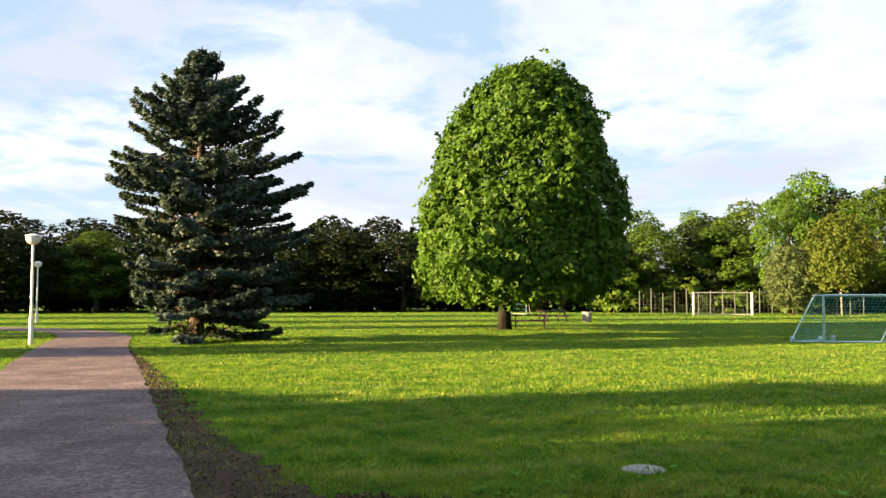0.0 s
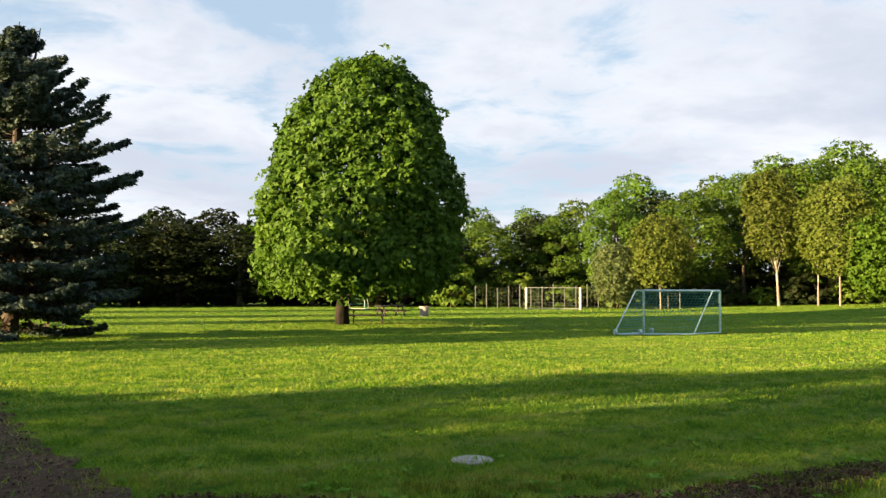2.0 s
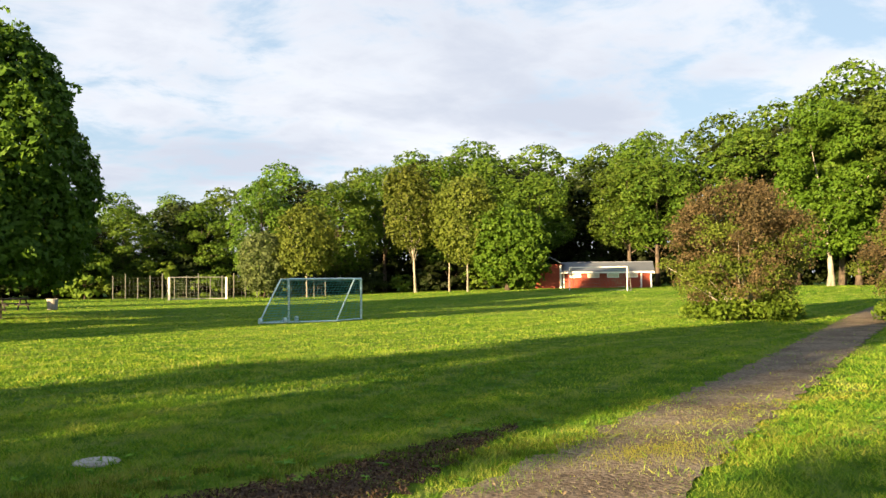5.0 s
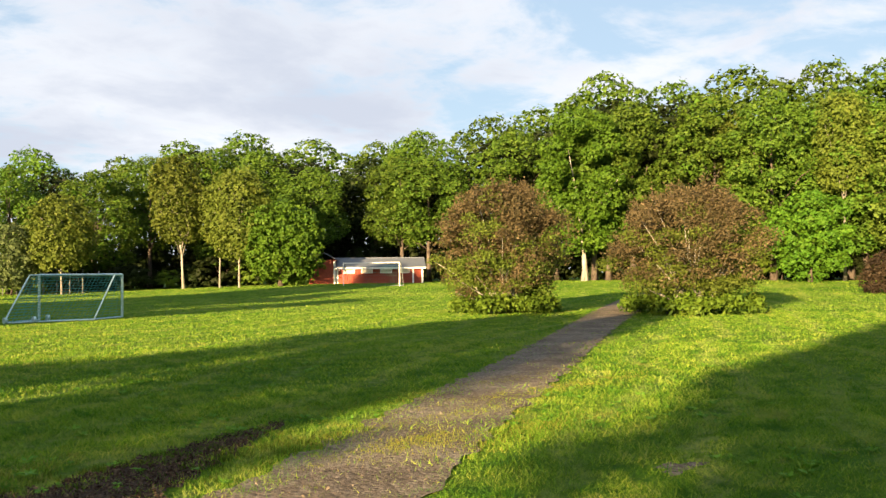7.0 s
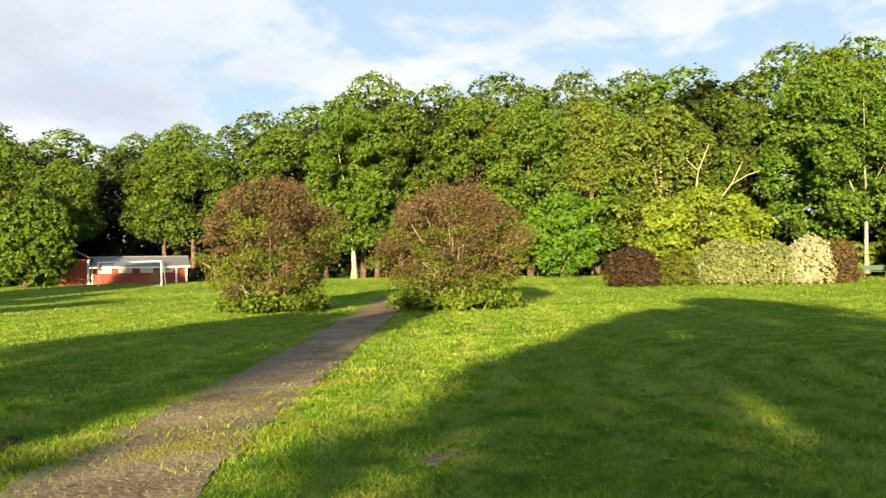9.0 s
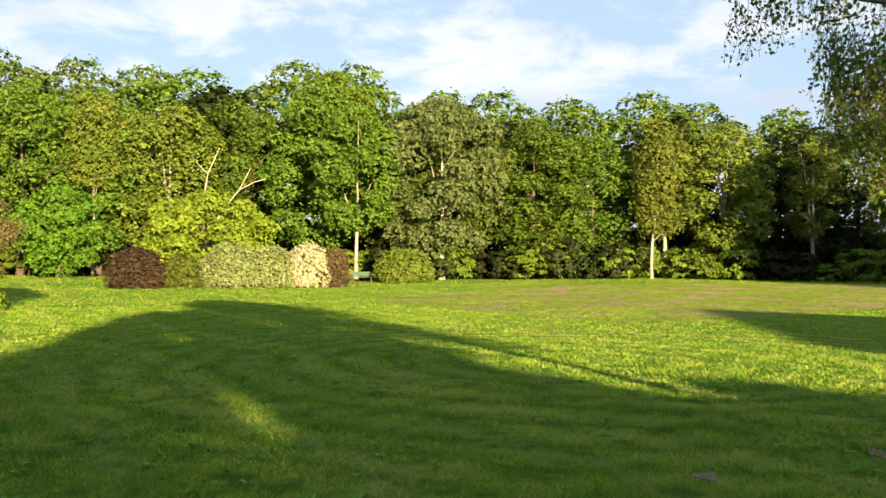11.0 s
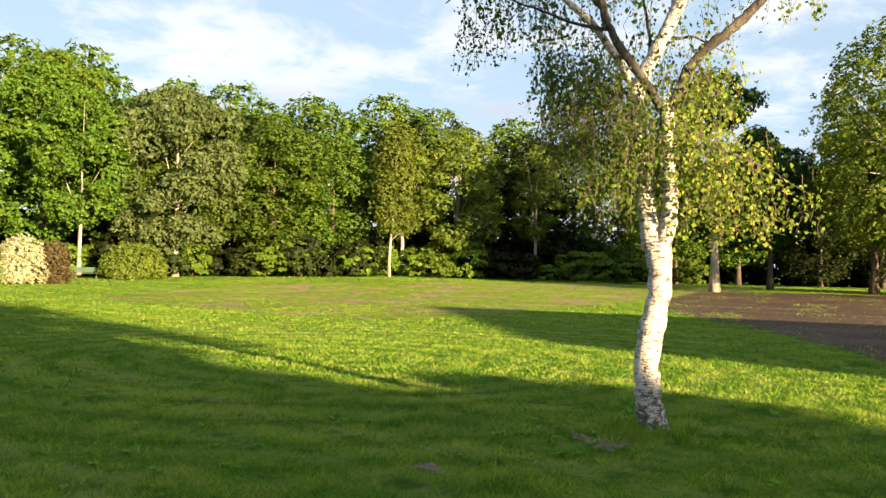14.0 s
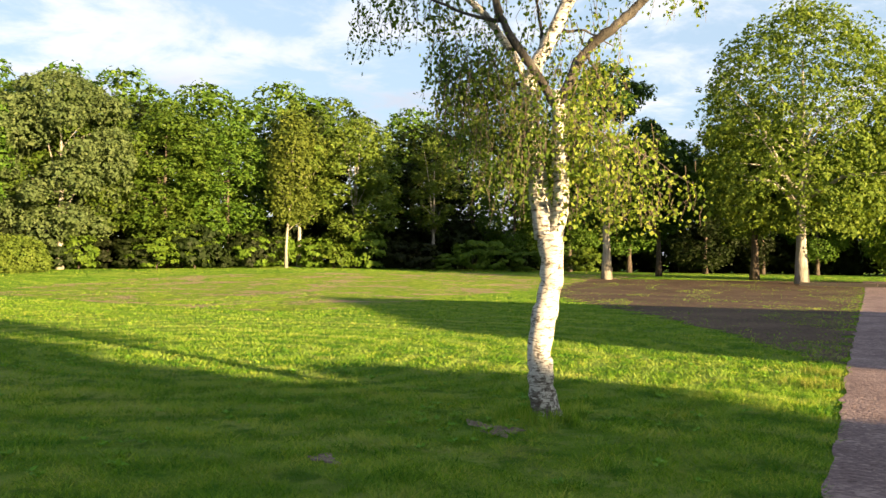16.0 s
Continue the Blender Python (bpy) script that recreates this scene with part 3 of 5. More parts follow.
def spruce_tree(at, seed=5):
    rng = np.random.default_rng(seed)
    root = thing("spruce_tree", "blue-green spruce with drooping branches down to the lawn", "tree", at)
    prof = prof_from([0, 1.0, 2.8, 5.2, 6.7, 7.9, 9.3, 10.4, 11.3, 11.9], [3.2, 3.6, 3.8, 4.2, 4.3, 3.3, 2.3, 1.3, 0.55, 0.1])
    skew = prof_from([0, 3, 6.7, 9.4, 11], [0.36, 0.32, 0.14, 0.08, 0.2])
    wood = [tube_data([(0, 0, -0.1), (0.02, 0, 1.5), (0.06, 0.03, 6), (0.05, 0, 11.9)], [0.34, 0.27, 0.17, 0.02], 9), tube_data([(0.1, 0, 9.6), (0.62, 0.1, 10.6), (0.78, 0.1, 11.75)], [0.06, 0.05, 0.015], 6)]
    C, N, A, S, dry = [], [], [], [], []
    z = 0.9
    while z < 11.7:
        k = 12 if z < 9 else 9
        for j in range(k):
            a = 2 * math.pi * (j + rng.random()) / k
            zz = z + rng.normal() * 0.3
            L = prof(max(zz, 0)) * (0.5 + 0.52 * rng.random()) * (1 + skew(zz) * math.cos(a))
            if L < 0.25:
                continue
            droop = (-0.3 if zz < 4 else (-0.08 if zz < 7.5 else 0.25)) + 0.14 * rng.normal()
            t = np.linspace(0, 1, 9)
            P = np.stack([np.cos(a) * L * t, np.sin(a) * L * t, zz + droop * L * 0.6 * t + (0.12 if zz < 7 else 0.18) * L * t ** 4], 1)
            P[:, 2] = np.maximum(P[:, 2], 0.15)
            wood.append(tube_data([P[0], P[4], P[8]], [0.035, 0.022, 0.006], 4, False))
            m = int(60 + 84 * L)
            u = 0.25 + 0.75 * np.sqrt(rng.random(m))
            q = np.stack([np.interp(u, t, P[:, i]) for i in range(3)], 1)
            side = np.array([-np.sin(a), np.cos(a), 0])
            w = (rng.random(m) - 0.5) * 2 * (0.16 + 0.38 * L * 0.28 * np.sin(np.pi * np.clip(u, 0, 1)) + 0.08 * L * (1 - u))
            q += side * w[:, None] + np.array([0, 0, 1]) * (rng.random(m)[:, None] - 0.72) * 0.2
            C.append(q)
            A.append(np.array([np.cos(a), np.sin(a), 0.1]) + side * np.sign(w)[:, None] * 0.7)
            N.append(np.array([0, 0, 0.6]) + 0.6 * np.array([np.cos(a), np.sin(a), 0]) + 0.6 * rng.normal(size=(m, 3)))
            S.append(0.07 + 0.06 * rng.random(m))
            if zz < 7:
                g = 12
                qq = P[0] + (P[8] - P[0]) * (0.1 + 0.45 * rng.random((g, 1))) + rng.normal(size=(g, 3)) * 0.12
                dry.append(qq)
        z += 0.43 if z < 8 else 0.33
    smooth_faces(part("trunk", joined(*wood), M_BARK, root))
    C, N, A, S = (np.concatenate(v) for v in (C, N, A, S))
    foliage("crown", C, N, S, M_SPRUCE, root, rng, 2.6, 0.2, A)
    D = np.concatenate(dry)
    foliage("dry_growth", D, rng.normal(size=D.shape), 0.1 + 0.08 * rng.random(len(D)), M_DRY, root, rng, 3.0, 0.1, label="dry brown inner twigs")
    return root


spruce = spruce_tree(polar(15.65, 34.6))
spruce.scale = (0.95, 0.95, 0.95)

# woodland kinds: built once, repeated along the edge of the field
ROUND = prof_from([0, 0.12, 0.4, 0.65, 0.85, 1.0], [0.5, 0.85, 1.0, 0.98, 0.82, 0.45])
TALL = prof_from([0, 0.2, 0.5, 0.8, 0.93, 1.0], [0.6, 0.95, 1.0, 0.9, 0.72, 0.4])
GW = "trees of the wood's edge"


def wood_tree(label, seed, prof, z0, mat, at, bark_mat=None, trunk_r=0.3, lobes=24, lobe=1.8, gap=0.5, per=8, size=0.22):
    return broad_tree(label, seed, 18, prof, z0, mat, bark_mat, per=per, size=size, cr=gap * 0.8, limbs_n=9, up=0.5, droop=0.2, ragged=0.14, at=at, group=GW, trunk_r=trunk_r, tri=True, lobes=lobes, lobe=lobe, loose=0.4, long=1.2, gap=gap)


kinds = [
    wood_tree("tall dense green woodland tree in full leaf", 21, scaled(ROUND, 4.8), 2.2, M_WOOD_A, polar(-58.5, 96), lobes=22, lobe=2.0),
    wood_tree("tall light green woodland tree with layered boughs", 22, scaled(TALL, 4.5), 2.4, M_WOOD_B, polar(-66.5, 97), M_PALE, lobes=27, lobe=1.7),
    wood_tree("tall deep green woodland tree in full leaf", 23, scaled(TALL, 4.8), 2.0, M_WOOD_A, polar(-73.5, 95), lobes=26, lobe=1.9),
    wood_tree("woodland tree with evening shade in its leaf colour", 24, scaled(ROUND, 4.8), 0.3, M_WOOD_SHADE, polar(-64.5, 116), lobes=24, lobe=2.0, gap=0.68, per=8, size=0.29),
    wood_tree("slender light-leaved tree with a bare pale trunk", 25, scaled(TALL, 2.9), 5.2, M_WOOD_B, polar(-107.8, 97), M_PALE, 0.24, lobes=21, lobe=1.2),
    wood_tree("tall high-crowned woodland tree with a bare lower trunk", 29, scaled(ROUND, 5.0), 5.0, M_WOOD_A, polar(-46.5, 104), lobes=20, lobe=2.0),
    wood_tree("tall fresh green woodland tree in full leaf", 28, scaled(ROUND, 4.8), 2.4, M_GREEN, polar(-78, 96), lobes=22, lobe=1.9),
]
back = [
    wood_tree("green tree deeper in the wood", 26, scaled(ROUND, 5.0), 1.0, M_WOOD_A, polar(-62, 108), lobes=20, lobe=2.1, gap=0.68, per=8, size=0.29),
    wood_tree("tree deep in the wood with shade in its leaf colour", 27, scaled(TALL, 5.0), 0.2, M_WOOD_SHADE, polar(-68, 112), lobes=21, lobe=2.1, gap=0.85, per=8, size=0.42),
]
H0 = 18.2
# height of the skyline (degrees) round the field
SKY_AZ = [-152, -146, -140, -133, -130, -122, -114, -107, -103, -100, -96, -91, -87, -80, -74, -68, -65, -63, -58, -54, -49, -45, -40, -36, -31, -28, -25, -23, -21.6, -20.4, -18, -12, 0, 4, 10, 17, 24, 34]
SKY_EL = [9, 9.5, 8, 7.4, 9, 9.2, 10.4, 11.4, 10.9, 12.0, 12.0, 12.1, 13.7, 13.0, 12.5, 13.6, 12.6, 13.0, 12.9, 11.4, 9.5, 9.0, 8.7, 9.4, 9.3, 8.0, 7.2, 7.9, 7.9, 6.6, 6.0, 5.6, 5.3, 5.4, 5.3, 5.3, 5.1, 5.0]
EDGE_AZ = [-155, -140, -125, -110, -100, -88, -75, -60, -48, -40, -30, -12, 0, 35]
EDGE_D = [104, 104, 98, 89, 86, 85, 93, 95, 97, 99, 100, 100, 98, 96]


def wood(seed=3):
    rng = np.random.default_rng(seed)
    az, odd = 33.0, False
    while az > -153:
        d0 = float(np.interp(az, EDGE_AZ, EDGE_D))
        odd = not odd
        for row in (0, 2) if odd and not -66 < az < -32 else (0, 1, 2):
            d = d0 + row * 6.5 + rng.normal() * 1.3
            a = az + rng.normal() * 0.5 + row * 0.9
            x, y, z = polar(a, d)
            el = float(np.interp(a, SKY_AZ, SKY_EL))
            h = math.tan(radians(el)) * d + EYE - z
            h *= (0.88, 0.98, 1.0, 0.9)[row] * (0.92 + 0.09 * rng.random())
            # wood on the left: mostly the leaf colour with shade put in
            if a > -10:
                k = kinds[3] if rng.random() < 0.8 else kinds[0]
            elif -132 < a < -100 and row == 0:
                k = kinds[[1, 4, 0, 4, 2][rng.integers(5)]]
            elif -32 < a:
                k = kinds[[0, 2, 5][rng.integers(3)]]
            elif a < -128:
                k = kinds[[3, 0, 2][rng.integers(3)]]
            else:
                k = kinds[[0, 0, 1, 2, 2, 1, 6][rng.integers(7)]]
            if row == 0 and -64 < a < -37:
                k = kinds[5]
            # shade-coloured trees behind, so the gaps between crowns look dark
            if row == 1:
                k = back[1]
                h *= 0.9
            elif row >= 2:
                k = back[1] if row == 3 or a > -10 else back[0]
            s = h / H0
            w = max(s, 0.7) * (1.0 + 0.3 * rng.random()) * (1.3 if a > -10 else 1.0)
            copy_thing(k, pose(x, y, z, 0, 0, rng.random() * 360) @ Matrix.Diagonal((w, w, s, 1)))
        az -= math.degrees(6.8 / d0) * (0.85 + 0.3 * rng.random())


wood()

# bushes under the wood's edge
GB = "bushes under the trees"
under = [
    broad_tree("leafy green bush under the trees", 31, 3.4, scaled(ROUND, 2.2), 0.25, M_GREEN, clumps=60, per=30, size=0.3, cr=0.6, trunk_r=0.06, name="bush", category="bush", at=polar(-101, 84), group=GB, limbs_n=6, tri=True),
    broad_tree("leafy bush under the trees with shade in its leaf colour", 32, 3.2, scaled(ROUND, 2.4), 0.2, M_WOOD_SHADE, clumps=60, per=30, size=0.3, cr=0.6, trunk_r=0.06, name="bush", category="bush", at=polar(-105, 85), group=GB, limbs_n=6, tri=True),
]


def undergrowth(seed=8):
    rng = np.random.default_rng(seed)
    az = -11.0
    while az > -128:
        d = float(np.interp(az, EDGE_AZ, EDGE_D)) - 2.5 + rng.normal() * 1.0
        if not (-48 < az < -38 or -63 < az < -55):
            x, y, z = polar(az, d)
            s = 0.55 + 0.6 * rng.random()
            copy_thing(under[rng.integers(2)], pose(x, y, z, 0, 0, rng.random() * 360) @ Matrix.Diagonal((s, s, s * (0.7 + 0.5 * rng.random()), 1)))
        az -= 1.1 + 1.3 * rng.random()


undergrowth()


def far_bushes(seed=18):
    """Shrubbery, dark with painted-in shade, closing the view under trees beyond the path."""
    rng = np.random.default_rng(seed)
    proto = broad_tree("shrubbery far under the trees with shade in its leaf colour", 33, 4.2, scaled(ROUND, 3.6), 0.1, M_WOOD_SHADE, clumps=90, per=22, size=0.52, cr=0.9, trunk_r=0.08, name="bush", category="bush", at=polar(-117, 116), group=GB, limbs_n=4, tri=True, flat=0.8)
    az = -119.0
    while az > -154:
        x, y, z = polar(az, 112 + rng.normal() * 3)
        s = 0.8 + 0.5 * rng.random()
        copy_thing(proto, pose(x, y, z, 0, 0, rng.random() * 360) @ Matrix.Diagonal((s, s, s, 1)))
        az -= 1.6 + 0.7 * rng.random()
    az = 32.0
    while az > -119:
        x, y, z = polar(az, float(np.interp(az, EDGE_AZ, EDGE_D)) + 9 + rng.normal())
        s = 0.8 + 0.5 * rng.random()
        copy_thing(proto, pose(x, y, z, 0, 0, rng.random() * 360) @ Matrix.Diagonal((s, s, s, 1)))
        az -= 2.6 + 0.7 * rng.random()


far_bushes()

# single trees before the wood
broad_tree("birch with a white trunk at the wood's edge", 41, 13.2, scaled(TALL, 2.7), 4.8, M_WOOD_B, M_PALE, per=9, size=0.2, cr=0.4, gap=0.44, up=0.4, ragged=0.22, trunk_r=0.14, name="birch_tree", at=polar(-31.4, 92), lean=(-0.9, 0.3), limbs_n=16, tri=True)
broad_tree("young yellow-green tree with a pale trunk", 42, 11.2, scaled(TALL, 2.9), 3.0, M_WOOD_B, M_PALE, per=9, size=0.2, cr=0.4, gap=0.44, up=0.4, ragged=0.22, trunk_r=0.1, at=polar(-34.8, 86), limbs_n=14, tri=True)
broad_tree("young tree with a pale slim trunk", 43, 10.5, scaled(TALL, 2.0), 4.5, M_WOOD_B, M_PALE, per=9, size=0.2, cr=0.4, gap=0.44, up=0.4, ragged=0.22, trunk_r=0.09, at=polar(-33.6, 90), limbs_n=10, tri=True)
broad_tree("yellow-green tree with a thin pale trunk", 44, 9.0, scaled(ROUND, 3.0), 2.6, M_WOOD_B, M_PALE, per=9, size=0.2, cr=0.4, gap=0.44, up=0.4, ragged=0.22, trunk_r=0.09, at=polar(-24.4, 88), limbs_n=12, tri=True)
broad_tree("grey-green low spreading tree", 45, 6.6, scaled(ROUND, 2.6), 0.8, M_GREY, per=9, size=0.2, cr=0.4, gap=0.44, up=0.4, ragged=0.22, trunk_r=0.1, at=polar(-21.7, 90), limbs_n=10, tri=True)
broad_tree("round fresh green tree beside the red hut", 46, 8.6, scaled(ROUND, 4.3), 0.3, M_VIVID, per=10, size=0.2, cr=0.36, gap=0.44, up=0.5, droop=0.2, ragged=0.13, trunk_r=0.25, at=polar(-37.4, 86), limbs_n=14, lobes=31, lobe=1.6, tri=True)
broad_tree("bright green tall tree with a pale leaning trunk", 47, 17.6, scaled(TALL, 4.4), 2.2, M_VIVID, M_PALE, per=10, size=0.2, cr=0.36, gap=0.44, up=0.5, droop=0.2, ragged=0.13, trunk_r=0.33, at=polar(-57.0, 90), limbs_n=5, trunk_h=0.42, lean=(-0.8, 0), lobes=29, lobe=1.6, tri=True)
broad_tree("bright green bushy tree down to the lawn", 48, 8.2, scaled(ROUND, 3.6), 0.2, M_VIVID, per=10, size=0.2, cr=0.36, gap=0.44, up=0.5, droop=0.2, ragged=0.13, trunk_r=0.18, at=polar(-70.5, 84), limbs_n=10, lobes=18, lobe=1.5, tri=True)
broad_tree("round yellow-green shrubby tree behind the hedge", 49, 7.6, scaled(ROUND, 5.4), 0.0, M_BRIGHT, per=10, size=0.2, cr=0.36, gap=0.44, up=0.5, droop=0.2, ragged=0.13, trunk_r=0.18, at=polar(-79.3, 74), limbs_n=8, lobes=23, lobe=1.6, tri=True)
broad_tree("large grey-green willow-like tree", 50, 17.2, scaled(ROUND, 6.2), 1.8, M_GREY, M_PALE, per=10, size=0.2, cr=0.36, gap=0.44, up=0.5, droop=0.2, ragged=0.13, trunk_r=0.3, at=polar(-94.0, 82), limbs_n=9, flat=0.75, lobes=34, lobe=1.9, tri=True)
broad_tree("tall tree with a bare pale trunk", 51, 16.0, scaled(ROUND, 4.0), 4.2, M_WOOD_A, M_PALE, per=10, size=0.2, cr=0.36, gap=0.44, up=0.5, droop=0.2, ragged=0.13, trunk_r=0.2, at=polar(-88.5, 80), limbs_n=4, lobes=21, lobe=1.6, tri=True)
broad_tree("birch with a bent white trunk at the wood's edge", 52, 14.5, scaled(TALL, 2.1), 4.2, M_WOOD_B, M_PALE, per=9, size=0.2, cr=0.4, gap=0.44, up=0.4, ragged=0.22, trunk_r=0.15, name="birch_tree", at=polar(-107.4, 84), lean=(-0.9, -0.3), limbs_n=14, tri=True)

broad_tree("very tall dense green tree rising over the wood", 53, 21.0, scaled(ROUND, 5.0), 7.0, M_GREEN, per=10, size=0.2, cr=0.36, gap=0.44, up=0.5, droop=0.2, ragged=0.13, trunk_r=0.35, at=polar(-86.9, 90), limbs_n=12, lobes=23, lobe=1.8, tri=True)

broad_tree("slim tree with a tall bare pale trunk in the wood", 54, 17.5, scaled(TALL, 2.6), 8.5, M_WOOD_B, M_PALE, per=9, size=0.2, cr=0.4, gap=0.44, up=0.4, ragged=0.22, trunk_r=0.14, at=polar(-72.4, 90), limbs_n=5, tri=True)


def dead_branches(at):
    """A bare, bleached limb leaning out of the wood."""
    root = thing("dead_tree", "bare bleached dead tree leaning out of the wood", "tree", at, -81.0)
    limb = [[(-3.2, 0, 0), (-2.4, -0.3, 3.0), (-0.9, -0.6, 6.3), (0.6, -0.9, 8.2), (1.6, -1.0, 10.2)], [(-0.9, -0.6, 6.3), (0.6, -0.7, 6.6), (2.2, -0.8, 6.9)], [(-2.4, -0.3, 3.0), (-2.6, -0.8, 7.0), (-2.2, -1.0, 9.6), (-1.2, -1.0, 12.0)],
            [(0.6, -0.9, 8.2), (2.0, -0.9, 9.0), (3.0, -0.9, 9.3)], [(-2.2, -1.0, 9.6), (-3.2, -1.0, 10.6)], [(-2.6, -0.8, 7.0), (-1.6, -0.9, 8.2)]]
    for k, q in enumerate(limb):
        r = 0.11 if k in (0, 2) else 0.055
        smooth_faces(part("limb", tube_data(q, list(np.linspace(r, 0.03, len(q))), 7), M_BLEACH, root))


M_BLEACH = bark("bleached_wood", (0.16, 0.135, 0.1), (0.4, 0.35, 0.28), 3.0)
dead_branches(polar(-80.6, 84.2))

# trees by the path
broad_tree("tall light chestnut with several stems and a thin top", 61, 20.5, prof_from([0, 0.12, 0.4, 0.62, 0.8, 0.93, 1.0], [4.5, 6.6, 7.3, 6.9, 5.2, 3.0, 0.8]), 3.8, M_AIRY, M_PALE, per=12, size=0.19, cr=0.5, gap=0.52, up=0.6, droop=0.5, ragged=0.45, loose=0.5, trunk_r=0.42, name="chestnut_tree", at=polar(-139.6, 69), limbs_n=26, inner=0.45, tri=True)
broad_tree("green tree with a forked trunk by the path", 62, 14.5, scaled(ROUND, 4.6), 3.4, M_WOOD_A, M_BARK, per=10, size=0.2, cr=0.36, gap=0.44, up=0.5, droop=0.2, ragged=0.13, trunk_r=0.35, at=polar(-136.9, 76), limbs_n=14, lobes=21, lobe=1.7, tri=True)
broad_tree("dark round tree with a pale trunk", 63, 17.6, scaled(ROUND, 4.9), 3.6, M_DEEP, M_PALE, per=10, size=0.2, cr=0.36, gap=0.44, up=0.5, droop=0.2, ragged=0.13, trunk_r=0.36, at=polar(-128.0, 72), limbs_n=14, lobes=23, lobe=1.6, tri=True)
broad_tree("dark tree with a slim trunk", 64, 13.0, scaled(ROUND, 4.4), 3.4, M_DEEP, M_BARK, per=10, size=0.2, cr=0.36, gap=0.44, up=0.5, droop=0.2, ragged=0.13, trunk_r=0.25, at=polar(-131.2, 82), limbs_n=12, lobes=21, lobe=1.6, tri=True)
broad_tree("weeping willow-like tree with hanging boughs", 65, 13.0, scaled(ROUND, 5.2), 1.2, M_WOOD_A, M_BARK, clumps=190, per=60, size=0.17, cr=1.1, trunk_r=0.3, at=polar(-146.2, 74), limbs_n=12, flat=1.6, up=0.1, long=2.6)

# flowering shrubs beside the track


def shrub(label, seed, at, r, h, mat, low, group):
    rng = np.random.default_rng(seed)
    root = thing("shrub", label, "shrub", at, group=group)
    c = crown_centres(rng, prof_from([0, 0.15, 0.45, 0.75, 0.92, 1.0], [0.6 * r, 0.8 * r, 0.94 * r, 0.8 * r, 0.5 * r, 0.15 * r]), 0.72, h - 0.3, 330, 0.35, 0.16)
    for q in c[:26]:
        part("stem", tube_data([(rng.normal() * 0.5, rng.normal() * 0.5, -0.05), tuple(q * 0.5 * np.array([0.8, 0.8, 1])), tuple(q)], [0.05, 0.035, 0.01], 5), M_PALE, root)
    rad = 0.42 + 0.3 * rng.random(len(c))
    top = c[:, 2] + 1.1 * rng.normal(size=len(c)) > 0.42 * h
    for name, k, m, lab in (("upper_leaves", top, mat, "bronze-pink young leaves"), ("lower_leaves", ~top, M_WOOD_B, "olive green leaves")):
        p, n = clump_leaves(rng, c[k], rad[k], 170, 0.9, 0.2, 0.8)
        foliage(name, p, n, 0.066 * (0.6 + 0.8 * rng.random(len(p))), m, root, rng, 1.7, label=lab, tri=True)
    for q in c[c[:, 2] > 0.7 * h][:24]:
        w = q * np.array([1.08, 1.08, 1]) + np.array([0.1 * rng.normal(), 0.1 * rng.normal(), 0.55 + 0.3 * rng.random()])
        part("spray", tube_data([q, w], [0.012, 0.004], 4), M_BARK, root)
        t = rng.random((60, 1))
        foliage("tip_leaves", q + (w - q) * t + rng.normal(size=(60, 3)) * 0.1, rng.normal(size=(60, 3)), 0.06 * (0.6 + 0.8 * rng.random(60)), mat, root, rng, 1.7, tri=True)
    a = rng.random(110) * 2 * np.pi
    rr = np.sqrt(rng.random(110)) * low
    cc = np.stack([np.cos(a) * rr, np.sin(a) * rr, 0.12 + 0.34 * rng.random(110)], 1)
    p, n = clump_leaves(rng, cc, 0.28 + 0.2 * rng.random(110), 60, 1.1, 0.2, 0.8)
    p[:, 2] = np.abs(p[:, 2])
    foliage("underplanting", p, n, 0.09 * (0.6 + 0.8 * rng.random(len(p))), M_GREEN, root, rng, 2.4, label="green perennial leaves round the foot")
    return root


shrub("bronze-leaved rounded shrub beside the track", 71, polar(-51.9, 38), 2.95, 5.5, M_PURPLE, 2.2, "shrubs at the track")
shrub("bronze-leaved broad shrub with pale stems", 72, polar(-63.8, 37.5), 3.25, 5.2, M_PURPLE, 2.8, "shrubs at the track")


def hedge_bush(label, seed, az, d, r, h, mat, size=0.12):
    return broad_tree(label, seed, h, prof_from([0, 0.1, 0.5, 0.8, 0.93, 1.0], [0.82 * r, r, 0.96 * r, 0.72 * r, 0.44 * r, 0.12 * r]), 0.1, mat, per=11, size=size, cr=0.26, gap=0.27, up=0.4, droop=0.25, ragged=0.09, long=1.3, tri=True, trunk_r=0.05, name="bush", category="bush", at=polar(az, d), limbs_n=5, group="bushes in the border")


hedge_bush("dark purple clipped bush in the border", 81, -75.0, 64, 1.9, 2.8, M_BARB)
hedge_bush("olive green bush in the border", 82, -77.6, 65, 1.4, 2.4, M_WOOD_B)
hedge_bush("cream-variegated bush in the border", 83, -80.7, 66, 2.3, 3.2, M_WHITE)
hedge_bush("cream-variegated bush in the border", 84, -83.1, 66.5, 1.9, 3.1, M_WHITE)
hedge_bush("white-flowering bush in the border", 85, -85.4, 67, 1.8, 3.3, M_BLOOM)
hedge_bush("thin brownish bush in the border", 86, -87.2, 67, 1.1, 3.0, M_PURPLE)
hedge_bush("low olive bush at the wood's edge", 87, -91.6, 76, 2.6, 2.9, M_WOOD_B, 0.14)

